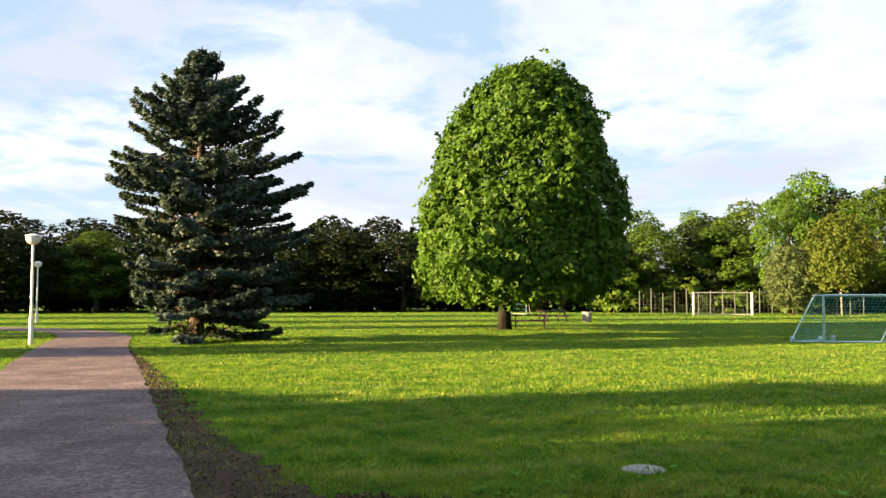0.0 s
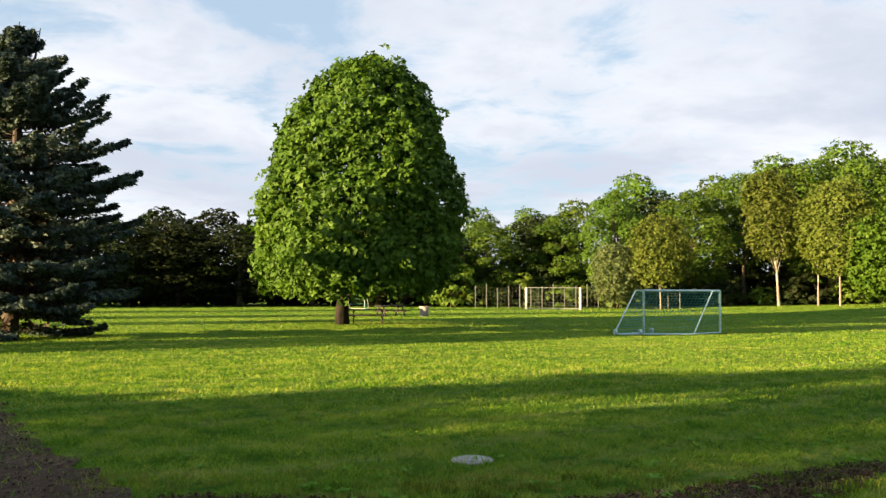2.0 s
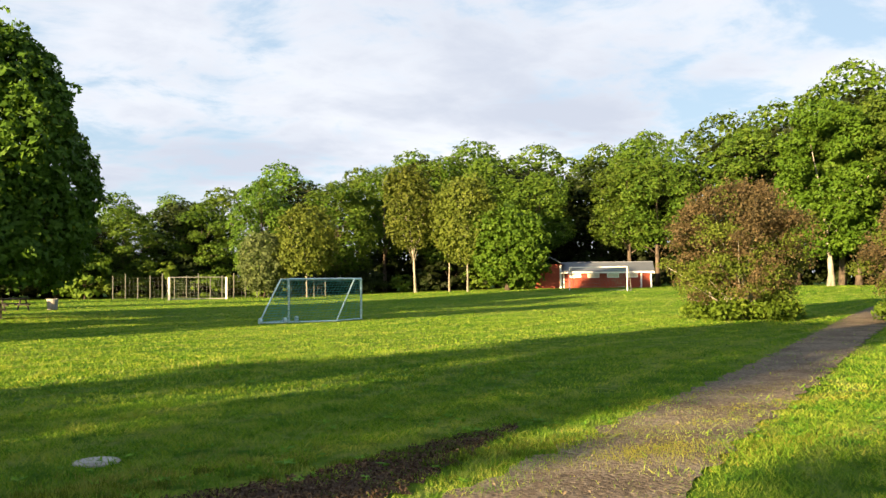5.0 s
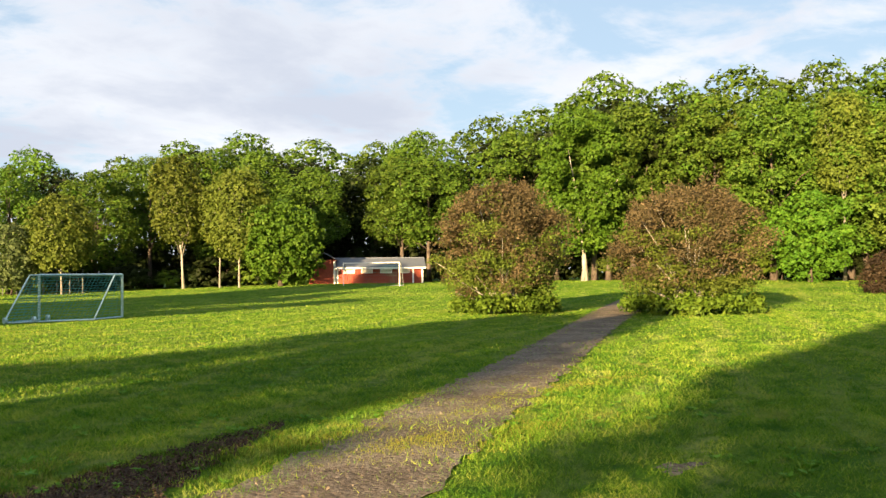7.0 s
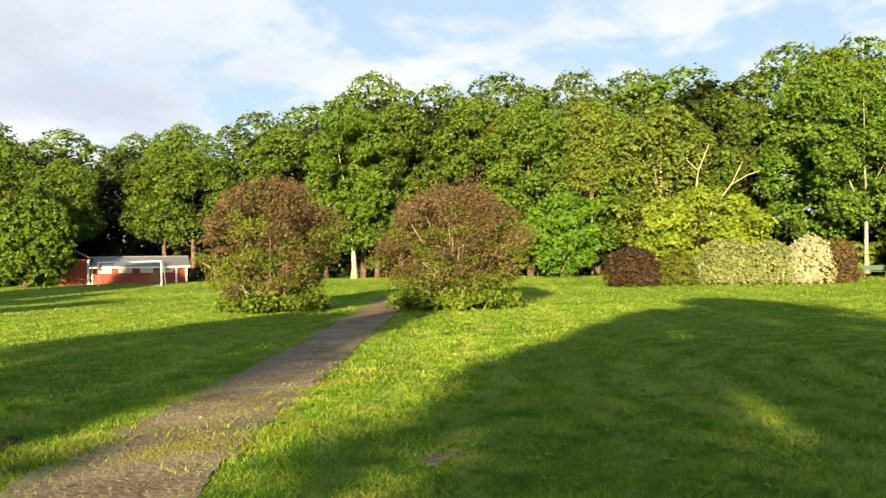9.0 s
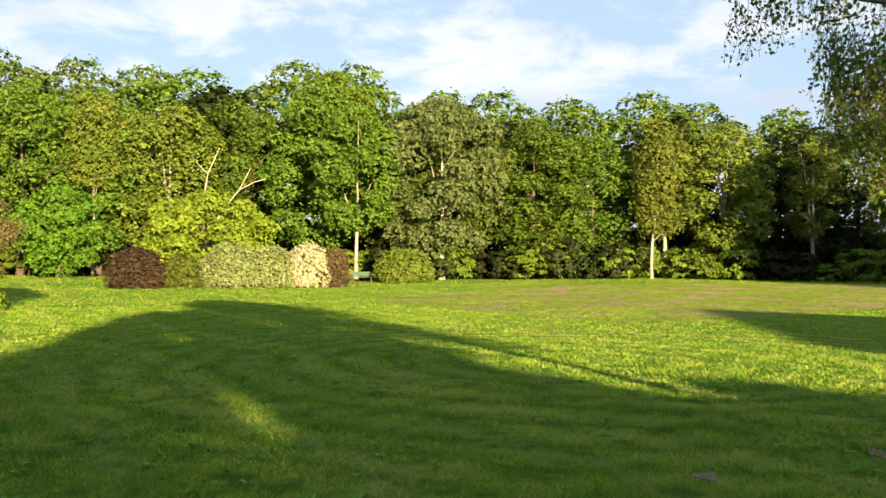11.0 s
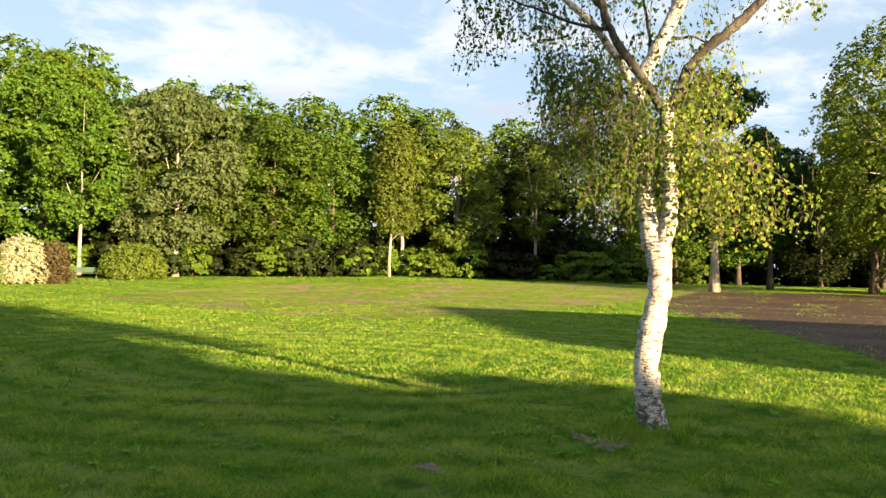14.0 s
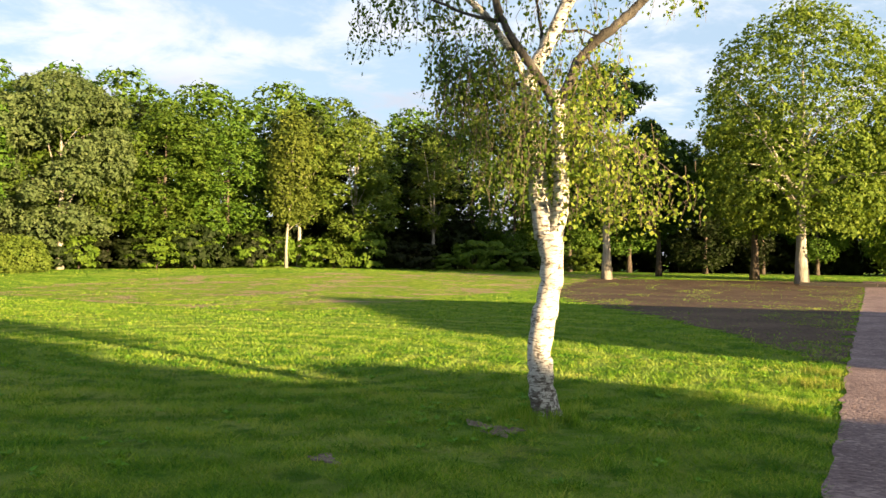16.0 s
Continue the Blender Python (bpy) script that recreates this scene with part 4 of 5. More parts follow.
# ---- unseen trees added towards the sun to throw the long shadows over the lawn ----
GS = "trees towards the sun"
broad_tree("unseen broad dense tree added to shade the near lawn", 91, 11.6, prof_from([0, 0.15, 0.45, 0.66, 0.8, 0.92, 1.0], [3.2, 4.2, 4.5, 4.4, 3.3, 1.9, 0.6]), 1.0, M_WOOD_A, clumps=360, per=56, size=0.42, cr=0.8, trunk_r=0.35, at=(*uv(-30, -2.5), 0), limbs_n=14, inner=0.4, group=GS, tri=True)
broad_tree("unseen high-crowned tree added for the shade's far tip", 93, 13.9, prof_from([0, 0.2, 0.6, 0.85, 1.0], [0.5, 1.4, 2.4, 2.0, 0.7]), 8.4, M_WOOD_A, clumps=110, per=60, size=0.36, cr=0.6, trunk_r=0.2, at=(*uv(-30.5, -5.5), 0), limbs_n=10, inner=0.1, group=GS, tri=True)
shade_tree = broad_tree("unseen large tree added for its long shadow", 92, 14.0, scaled(ROUND, 5.0), 1.2, M_WOOD_A, clumps=270, per=60, size=0.4, cr=1.1, trunk_r=0.35, at=(*uv(-48, 28.8), 0), limbs_n=14, inner=0.45, group=GS, tri=True)
shade_tree.scale = (0.5, 0.5, 1.25)
for u, v, w, h in ((-32, 10.9, 1.25, 0.68), (-32, 7.3, 0.66, 0.72), (-55, 47.5, 0.7, 1.1), (-58, 58, 0.9, 1.2), (-62, 73, 1.0, 1.2)):
    copy_thing(shade_tree, pose(*uv(u, v), 0, 0, 0, u * 7) @ Matrix.Diagonal((w, w, h, 1)))

broad_tree("unseen low shrubby tree added to shade the lawn by the birch", 94, 4.4, prof_from([0, 0.1, 0.6, 0.9, 1.0], [2.0, 2.6, 2.6, 2.5, 1.9]), 0.2, M_WOOD_A, clumps=260, per=60, size=0.24, cr=0.5, trunk_r=0.12, at=(*uv(-14, -7.9), 0), limbs_n=10, inner=0.2, group=GS, tri=True)
broad_tree("unseen low broad bush added to shade the path", 96, 2.5, prof_from([0, 0.1, 0.6, 0.9, 1.0], [2.2, 2.8, 2.8, 2.3, 1.4]), 0.1, M_WOOD_A, clumps=170, per=50, size=0.22, cr=0.45, trunk_r=0.08, name="bush", category="bush", at=(*uv(-13.5, 14.6), 0), limbs_n=8, inner=0.2, group=GS, tri=True)
broad_tree("unseen green tree added to shade the grass by the lamp", 97, 7.2, scaled(ROUND, 3.4), 0.8, M_WOOD_A, clumps=150, per=50, size=0.34, cr=0.6, trunk_r=0.2, at=(*uv(-38, 41.5), 0), limbs_n=10, inner=0.3, group=GS, tri=True)
broad_tree("unseen thin-leaved tree added for dappled shade by the track", 95, 9.0, scaled(ROUND, 1.6), 4.2, M_WOOD_A, clumps=40, per=34, size=0.26, cr=0.45, trunk_r=0.1, at=(*uv(-28, 6.2), 0), limbs_n=12, inner=0.2, group=GS, tri=True)

# ---- things on the field ----
M_WHITEP = paint("white_enamel", (0.8, 0.8, 0.78), 0.4)
M_BLUEALU = paint("pale_blue_aluminium", (0.45, 0.62, 0.68), 0.35, 0.3)
M_NET = paint("teal_net_cord", (0.05, 0.26, 0.25), 0.8)
M_NETG = paint("grey_net_cord", (0.3, 0.34, 0.3), 0.8)
M_TIMBER = paint("weathered_timber", (0.03, 0.027, 0.024), 0.85, 0, 0.25, 14)
M_STEEL = paint("galvanised_steel", (0.3, 0.3, 0.3), 0.7, 0.2)
M_BENCH = paint("dark_green_boards", (0.03, 0.07, 0.05), 0.7)
M_POST = paint("grey_weathered_posts", (0.11, 0.12, 0.115), 0.9)
M_CONC = paint("pale_concrete", (0.3, 0.29, 0.28), 0.9, 0, 0.25, 12)
M_LAMPG = paint("milky_lamp_glass", (0.82, 0.82, 0.8), 0.25)
M_DARK = paint("dark_metal", (0.05, 0.05, 0.055), 0.5, 0.4)
M_REDW = paint("falu_red_boards", (0.25, 0.05, 0.03), 0.85, 0, 0.2, 5)
M_ROOFM = paint("grey_sheet_roof", (0.13, 0.15, 0.19), 0.5, 0.2, 0.12, 3)
M_GLASS = paint("dark_window_glass", (0.03, 0.035, 0.045), 0.08, 0, 0.05, 2, 0.6)
M_CREAM = paint("cream_render", (0.6, 0.55, 0.45), 0.9)
M_TILE = paint("red_roof_tiles", (0.3, 0.11, 0.07), 0.85)


def net_between(corners, spacing, r=0.006):
    """Cords over a four-cornered panel."""
    a, b, c, d = (Vector(p) for p in corners)
    datas = []
    nu = max(2, int((b - a).length / spacing))
    nv = max(2, int(max((d - a).length, (c - b).length) / spacing))
    for i in range(nu + 1):
        datas.append(tube_data([a.lerp(b, i / nu), d.lerp(c, i / nu)], [r, r], 3, False))
    for i in range(nv + 1):
        datas.append(tube_data([a.lerp(d, i / nv), b.lerp(c, i / nv)], [r, r], 3, False))
    return joined(*datas)


def goal(label, p1, p2, h, depth, post_mat, net_mat, r=0.055, group="", square=False, top=0.25, spacing=0.2, cord=0.008, bar_mat=None):
    """A football goal; depth is the way from the front line to the back bar."""
    x, y = p1
    a, b = Vector((0, 0, 0)), Vector((p2[0] - x, p2[1] - y, 0))
    dv = Vector((*depth, 0))
    root = thing("football_goal", label, "goal", (x, y, rise(x, y)), group=group)
    up = Vector((0, 0, h))
    bar_mat = bar_mat or post_mat
    n = 4 if square else 10
    rr = r * 1.3 if square else r
    rod("post", a, a + up, rr, post_mat, root, n)
    rod("post", b, b + up, rr, post_mat, root, n)
    rod("crossbar", a + up, b + up, r * (0.4 if square else 1), M_STEEL if square else post_mat, root, 10)
    for q in (a, b):
        part("side_brace", joined(tube_data([q + up + dv * top * 0.0, q + up + dv * top], [r * 0.6] * 2, 6), tube_data([q + up + dv * top, q + dv + Vector((0, 0, 0.04))], [r * 0.6] * 2, 6)), bar_mat, root)
        rod("ground_bar", q + Vector((0, 0, 0.04)), q + dv + Vector((0, 0, 0.04)), r * 0.7, bar_mat, root)
    rod("back_bar", a + dv + Vector((0, 0, 0.04)), b + dv + Vector((0, 0, 0.04)), r * 0.7, bar_mat, root)
    lo = Vector((0, 0, 0.08))
    part("net", joined(net_between([a + up + dv * top, b + up + dv * top, b + dv + lo, a + dv + lo], spacing, cord),
                       net_between([a + up, b + up, b + up + dv * top, a + up + dv * top], spacing, cord),
                       net_between([a + up, a + up + dv * top, a + dv + lo, a + lo], spacing, cord),
                       net_between([b + up, b + up + dv * top, b + dv + lo, b + lo], spacing, cord)), net_mat, root, "knotted cord net")
    return root


GG = "football goals on the field"
near_goal = goal("small portable goal with pale blue frame and teal net", (14.75, 34.1), (18.0, 33.85), 1.76, (-1.75, -1.15), M_BLUEALU, M_NET, 0.05, GG, False, 0.28, 0.14, 0.008)
for q in ((-1.75, -1.15), (-0.75, -1.24), (0.2, -0.2)):
    part("wheel", tube_data([(q[0], q[1], 0.12), (q[0] + 0.1, q[1], 0.12)], [0.12, 0.12], 12), M_BLUEALU, near_goal, "small transport wheel")
fgx, fgy, _ = polar(-15.88, 85)
fg2x, fg2y, _ = polar(-19.35, 86)
goal("white square-posted goal with grey net before the fence", (fgx, fgy), (fg2x, fg2y), 2.1, (0.5, 1.5), M_WHITEP, M_NETG, 0.08, GG, True, 0.3, 0.3, 0.004, M_STEEL)
a_, b_ = polar(-4.15, 84), polar(-5.4, 81.5)
goal("pale blue goal with teal net beyond the chestnut", a_[:2], b_[:2], 1.8, (0.5, 1.1), M_BLUEALU, M_NET, 0.05, GG, False, 0.3, 0.4, 0.005, M_STEEL)
a_, b_ = polar(-45.04, 77.5), polar(-41.39, 80.5)
goal("white goal with teal net in front of the red hut", a_[:2], b_[:2], 2.1, (1.4, 0.9), M_WHITEP, M_NET, 0.042, GG, False, 0.3, 0.3, 0.004, M_STEEL)


def picnic_table(at, turn, group="picnic tables"):
    root = thing("picnic_table", "weathered brown wooden picnic table with benches", "table", at, turn, group)
    for k in range(5):
        part("tabletop_board", box(bmesh.new(), (2.0, 0.14, 0.04), (0, (k - 2) * 0.15, 0.74), bevel=0.006), M_TIMBER, root)
    for s in (-1, 1):
        for k in range(2):
            part("bench_board", box(bmesh.new(), (2.0, 0.13, 0.04), (0, s * (0.68 + 0.14 * k), 0.44), bevel=0.006), M_TIMBER, root)
        part("crossbeam", box(bmesh.new(), (0.05, 1.6, 0.1), (s * 0.7, 0, 0.37)), M_TIMBER, root)
        part("table_bearer", box(bmesh.new(), (0.05, 0.72, 0.08), (s * 0.7, 0, 0.68)), M_TIMBER, root)
        for q in (-1, 1):
            part("leg", box(bmesh.new(), (0.05, 0.1, 0.86), (s * 0.76, q * 0.42, 0.36), (q * 28, 0, 0)), M_TIMBER, root)
    return root


tab = picnic_table((4.55, 46.0, 0), -4)
copy_thing(tab, pose(7.3, 58.6, 0, 0, 0, 25))


def litter_bin(at):
    root = thing("litter_bin", "grey concrete litter bin on a paved spot", "bin", at)
    vs, fs = tube_data([(0, 0, 0), (0, 0, 0.05), (0, 0, 0.62), (0, 0, 0.66), (0, 0, 0.64), (0, 0, 0.2)], [0.27, 0.3, 0.33, 0.31, 0.26, 0.24], 18)
    part("body", (vs, fs), M_CONC, root)
    part("rim", tube_data([(0, 0, 0.6), (0, 0, 0.68)], [0.35, 0.35], 18, False), M_STEEL, root)


litter_bin((9.7, 59.3, 0))


def street_lamp(at, h, group="path lamps"):
    root = thing("street_lamp", "white steel path lamp with a round milky shade", "lamp", at, group=group)
    part("foot", tube_data([(0, 0, 0), (0, 0, 0.9), (0, 0, 0.98)], [0.075, 0.075, 0.05], 12), M_WHITEP, root)
    part("pole", tube_data([(0, 0, 0.95), (0, 0, h - 0.38)], [0.05, 0.045], 10), M_WHITEP, root)
    part("shade", tube_data([(0, 0, h - 0.38), (0, 0, h - 0.3), (0, 0, h - 0.16), (0, 0, h - 0.12)], [0.07, 0.2, 0.25, 0.25], 20), M_LAMPG, root, "milky glass shade")
    part("louvre", tube_data([(0, 0, h - 0.13), (0, 0, h - 0.08)], [0.22, 0.22], 20), M_DARK, root, "dark louvre ring")
    part("cap", tube_data([(0, 0, h - 0.1), (0, 0, h - 0.05), (0, 0, h)], [0.28, 0.25, 0.08], 20), M_WHITEP, root, "white domed cap")
    return root


lamp = street_lamp(polar(25.06, 33.6), 3.85)
for az, d in ((24.78, 60.6), (-146.6, 66)):
    copy_thing(lamp, pose(*polar(az, d)))


def manhole(at):
    root = thing("manhole_cover", "pale concrete ring with a steel cover in the grass", "manhole cover", at)
    part("ring", tube_data([(0, 0, -0.1), (0, 0, 0.012), (0, 0, 0.022), (0, 0, 0.02)], [0.215, 0.215, 0.2, 0.15], 28), M_CONC, root)
    part("lid", tube_data([(0, 0, 0.0), (0, 0, 0.026), (0, 0, 0.03)], [0.155, 0.155, 0.14], 28), M_STEEL, root, "dull steel lid")


manhole((1.97, 8.72, 0))


def hut(at, turn):
    """The low red hut with its taller annexe; +x along the front, -y towards the field."""
    root = thing("hut", "low red-boarded hut with white trim and grey sheet roof", "hut", at, turn)
    W, D, E, R = 8.4, 4.0, 1.6, 2.5
    bm = bmesh.new()
    v = [bm.verts.new(p) for p in ((-W / 2, 0, -0.3), (W / 2, 0, -0.3), (W / 2, D, -0.3), (-W / 2, D, -0.3), (-W / 2, 0, E), (W / 2, 0, E), (W / 2, D, E + 0.3), (-W / 2, D, E + 0.3), (-W / 2, D * 0.7, R - 0.08), (W / 2, D * 0.7, R - 0.08))]
    for q in ((0, 1, 5, 4), (2, 3, 7, 6), (1, 2, 6, 9, 5), (3, 0, 4, 8, 7)):
        bm.faces.new([v[i] for i in q])
    body = part("wall", bm, M_REDW, root, "falu-red boarded walls")
    rise_a = math.degrees(math.atan2(R - E, D * 0.7 + 0.4))
    part("roof", box(bmesh.new(), (W + 0.7, 3.35, 0.07), (0, 1.22, (E + R) / 2 + 0.02), (rise_a, 0, 0)), M_ROOFM, root, "grey sheet-metal roof slope")
    part("back_roof", box(bmesh.new(), (W + 0.7, 1.6, 0.07), (0, 3.45, R - 0.22), (-22, 0, 0)), M_ROOFM, root)
    part("fascia", box(bmesh.new(), (W + 0.72, 0.04, 0.14), (0, -0.44, E - 0.1)), M_WHITEP, root, "white fascia board")
    for x in (-W / 2 - 0.02, W / 2 - 0.9, W / 2 + 0.02):
        part("corner_board", box(bmesh.new(), (0.16, 0.05, E + 0.1), (x, -0.03, E / 2 - 0.1)), M_WHITEP, root, "white corner board")
    for x in (-3.1, -1.3, 0.6, 2.4):
        w = part("window", box(bmesh.new(), (1.15, 0.06, 0.42), (x, -0.03, 1.2)), M_WHITEP, root, "closed white window shutter")
        part("pane", box(bmesh.new(), (1.0, 0.05, 0.3), (x, -0.045, 1.2)), M_CREAM, w)
    for k in range(40):
        part("board", box(bmesh.new(), (0.05, 0.03, E + 0.15), (-W / 2 + 0.12 + k * (W - 0.24) / 39, -0.015, E / 2 - 0.12)), M_REDW, body)
    part("annexe_wall", box(bmesh.new(), (2.6, 3.0, 2.7), (-W / 2 - 1.5, 1.3, 1.0)), M_REDW, root, "taller red annexe")
    part("annexe_corner_board", box(bmesh.new(), (0.2, 0.06, 2.5), (-W / 2 - 0.3, -0.23, 1.0)), M_WHITEP, root)
    for s in (-1, 1):
        part("annexe_roof", box(bmesh.new(), (1.75, 3.4, 0.08), (-W / 2 - 1.5 + s * 0.76, 1.3, 2.72), (0, s * 28, 0)), M_ROOFM, root)
    return root


hx, hy, hz = polar(-43.75, 88)
hut((hx, hy, hz), -43.75)


def chain_fence():
    root = thing("fence", "tall wire mesh fence on wooden posts before the wood", "fence", (0, 0, 0))
    prev = None
    for k in range(19):
        x, y, z = polar(-12.6 - k * 0.72, 93 - k * 0.12)
        h = 2.3 + 0.25 * math.sin(k * 2.1)
        rod("fence_post", (x, y, z - 0.1), (x, y, z + h), 0.05, M_POST, root, 6)
        if prev:
            part("wire_mesh", net_between([prev + Vector((0, 0, 0.1)), Vector((x, y, z + 0.1)), Vector((x, y, z + 2.1)), prev + Vector((0, 0, 2.1))], 0.35, 0.005), M_POST, root)
        prev = Vector((x, y, z))
    return root


chain_fence()


def bench_far(at, turn):
    root = thing("bench", "low dark green bench at the wood's edge", "bench", at, turn)
    part("seat", box(bmesh.new(), (1.8, 0.45, 0.06), (0, 0, 0.45), bevel=0.01), M_BENCH, root)
    part("backrest", box(bmesh.new(), (1.8, 0.05, 0.4), (0, 0.22, 0.72), (12, 0, 0), 0.01), M_BENCH, root)
    for s in (-1, 1):
        part("leg", box(bmesh.new(), (0.06, 0.42, 0.44), (s * 0.75, 0, 0.21)), M_DARK, root)


bench_far(polar(-88.9, 76), -89)


def house(at, turn):
    """The house towards the sun whose gable shadow falls over the lawn and path."""
    root = thing("house", "cream rendered house with a red tiled gable roof", "house", at, turn)
    W, L, E, R = 18.0, 14.0, 6.6, 9.6
    bm = bmesh.new()
    v = [bm.verts.new(p) for p in ((0, -W / 2, -0.2), (L, -W / 2, -0.2), (L, W / 2, -0.2), (0, W / 2, -0.2), (0, -W / 2, E - 1), (L, -W / 2, E - 1), (L, W / 2, E), (0, W / 2, E), (0, 0, R - 0.1), (L, 0, R - 0.1))]
    for q in ((0, 1, 5, 4), (2, 3, 7, 6), (1, 2, 6, 9, 5), (3, 0, 4, 8, 7)):
        bm.faces.new([v[i] for i in q])
    part("wall", bm, M_CREAM, root)
    for s, e in ((1, E), (-1, E - 1)):
        ang = math.degrees(math.atan2(R - e, W / 2))
        part("roof", box(bmesh.new(), (L + 0.6, math.hypot(W / 2, R - e) + 0.3, 0.12), (L / 2, s * (W / 4 + 0.1), (R + e) / 2), (-s * ang, 0, 0)), M_TILE, root)
    for y in (-5, 0, 5):
        for z in (1.6, 4.4):
            w = part("window", box(bmesh.new(), (0.1, 1.3, 1.4), (L + 0.02, y, z)), M_WHITEP, root)
            part("pane", box(bmesh.new(), (0.1, 1.1, 1.2), (L + 0.05, y, z)), M_GLASS, w)


house((*uv(-34, -24.6), 0), math.degrees(math.atan2(S_DIR.y, S_DIR.x)))

def shelter(at, turn):
    root = thing("park_shelter", "small flat-roofed park shelter far under the trees", "shelter", at, turn)
    part("roof", box(bmesh.new(), (4.2, 2.6, 0.14), (0, 0, 2.4), bevel=0.02), M_CREAM, root)
    for x in (-1.9, 1.9):
        for y in (-1.1, 1.1):
            part("post", box(bmesh.new(), (0.12, 0.12, 2.36), (x, y, 1.17)), M_TIMBER, root)
    part("back_wall", box(bmesh.new(), (4.0, 0.08, 1.6), (0, 1.1, 0.85)), M_TIMBER, root)


shelter(polar(-133.4, 108), -133)


def edging(at, turn):
    root = thing("timber_edging", "low dark timber edging beside the path", "edging", at, turn)
    for k in range(3):
        part("beam", box(bmesh.new(), (2.4, 0.2, 0.28), (k * 2.45 - 2.45, 0, 0.12), bevel=0.02), M_TIMBER, root)


edging(polar(-142.6, 66), -143)

# ---- the near birch ----


def birch_bark():
    m, nd = material("white_birch_bark")
    p = nd.add("ShaderNodeTexCoord").outputs["Object"]
    q = nd.add("ShaderNodeMapping", {"Vector": p, "Scale": (1, 1, 6.0)}).outputs[0]
    band, patch, fine = nd.noise(q, 9, 6, 0.7, 0.4), nd.noise(p, 13, 6, 0.7, 0.6), nd.noise(q, 40, 4, 0.6)
    z = nd.add("ShaderNodeSeparateXYZ", {0: p}).outputs[2]
    foot = nd.math("SUBTRACT", 1.0, smooth(nd, z, 0.05, 0.7))
    dark = nd.math("ADD", nd.math("MULTIPLY", smooth(nd, nd.math("ADD", patch, nd.math("MULTIPLY", foot, 0.13)), 0.525, 0.64), 0.85), nd.math("MULTIPLY", smooth(nd, band, 0.505, 0.6), 0.78), clamp=True)
    white = nd.ramp(fine, [(0.3, (0.36, 0.345, 0.32)), (0.62, (0.68, 0.665, 0.64))])
    finish(nd, nd.mix(dark, white, (0.075, 0.06, 0.05)), 0.75, nd.math("ADD", nd.math("MULTIPLY", dark, 0.8), fine), 0.7, 0.02, spec=0.2)
    return m


M_WBARK = birch_bark()
# lighter copy of the birch leaves, sunlight put into the colour
M_SUN_TINT = leaf("sun_tinted_birch_leaves", (0.075, 0.13, 0.015), (0.15, 0.22, 0.028), (0.27, 0.32, 0.06), 0.45, 0.46, 0.0, 0.3, k=0.85)


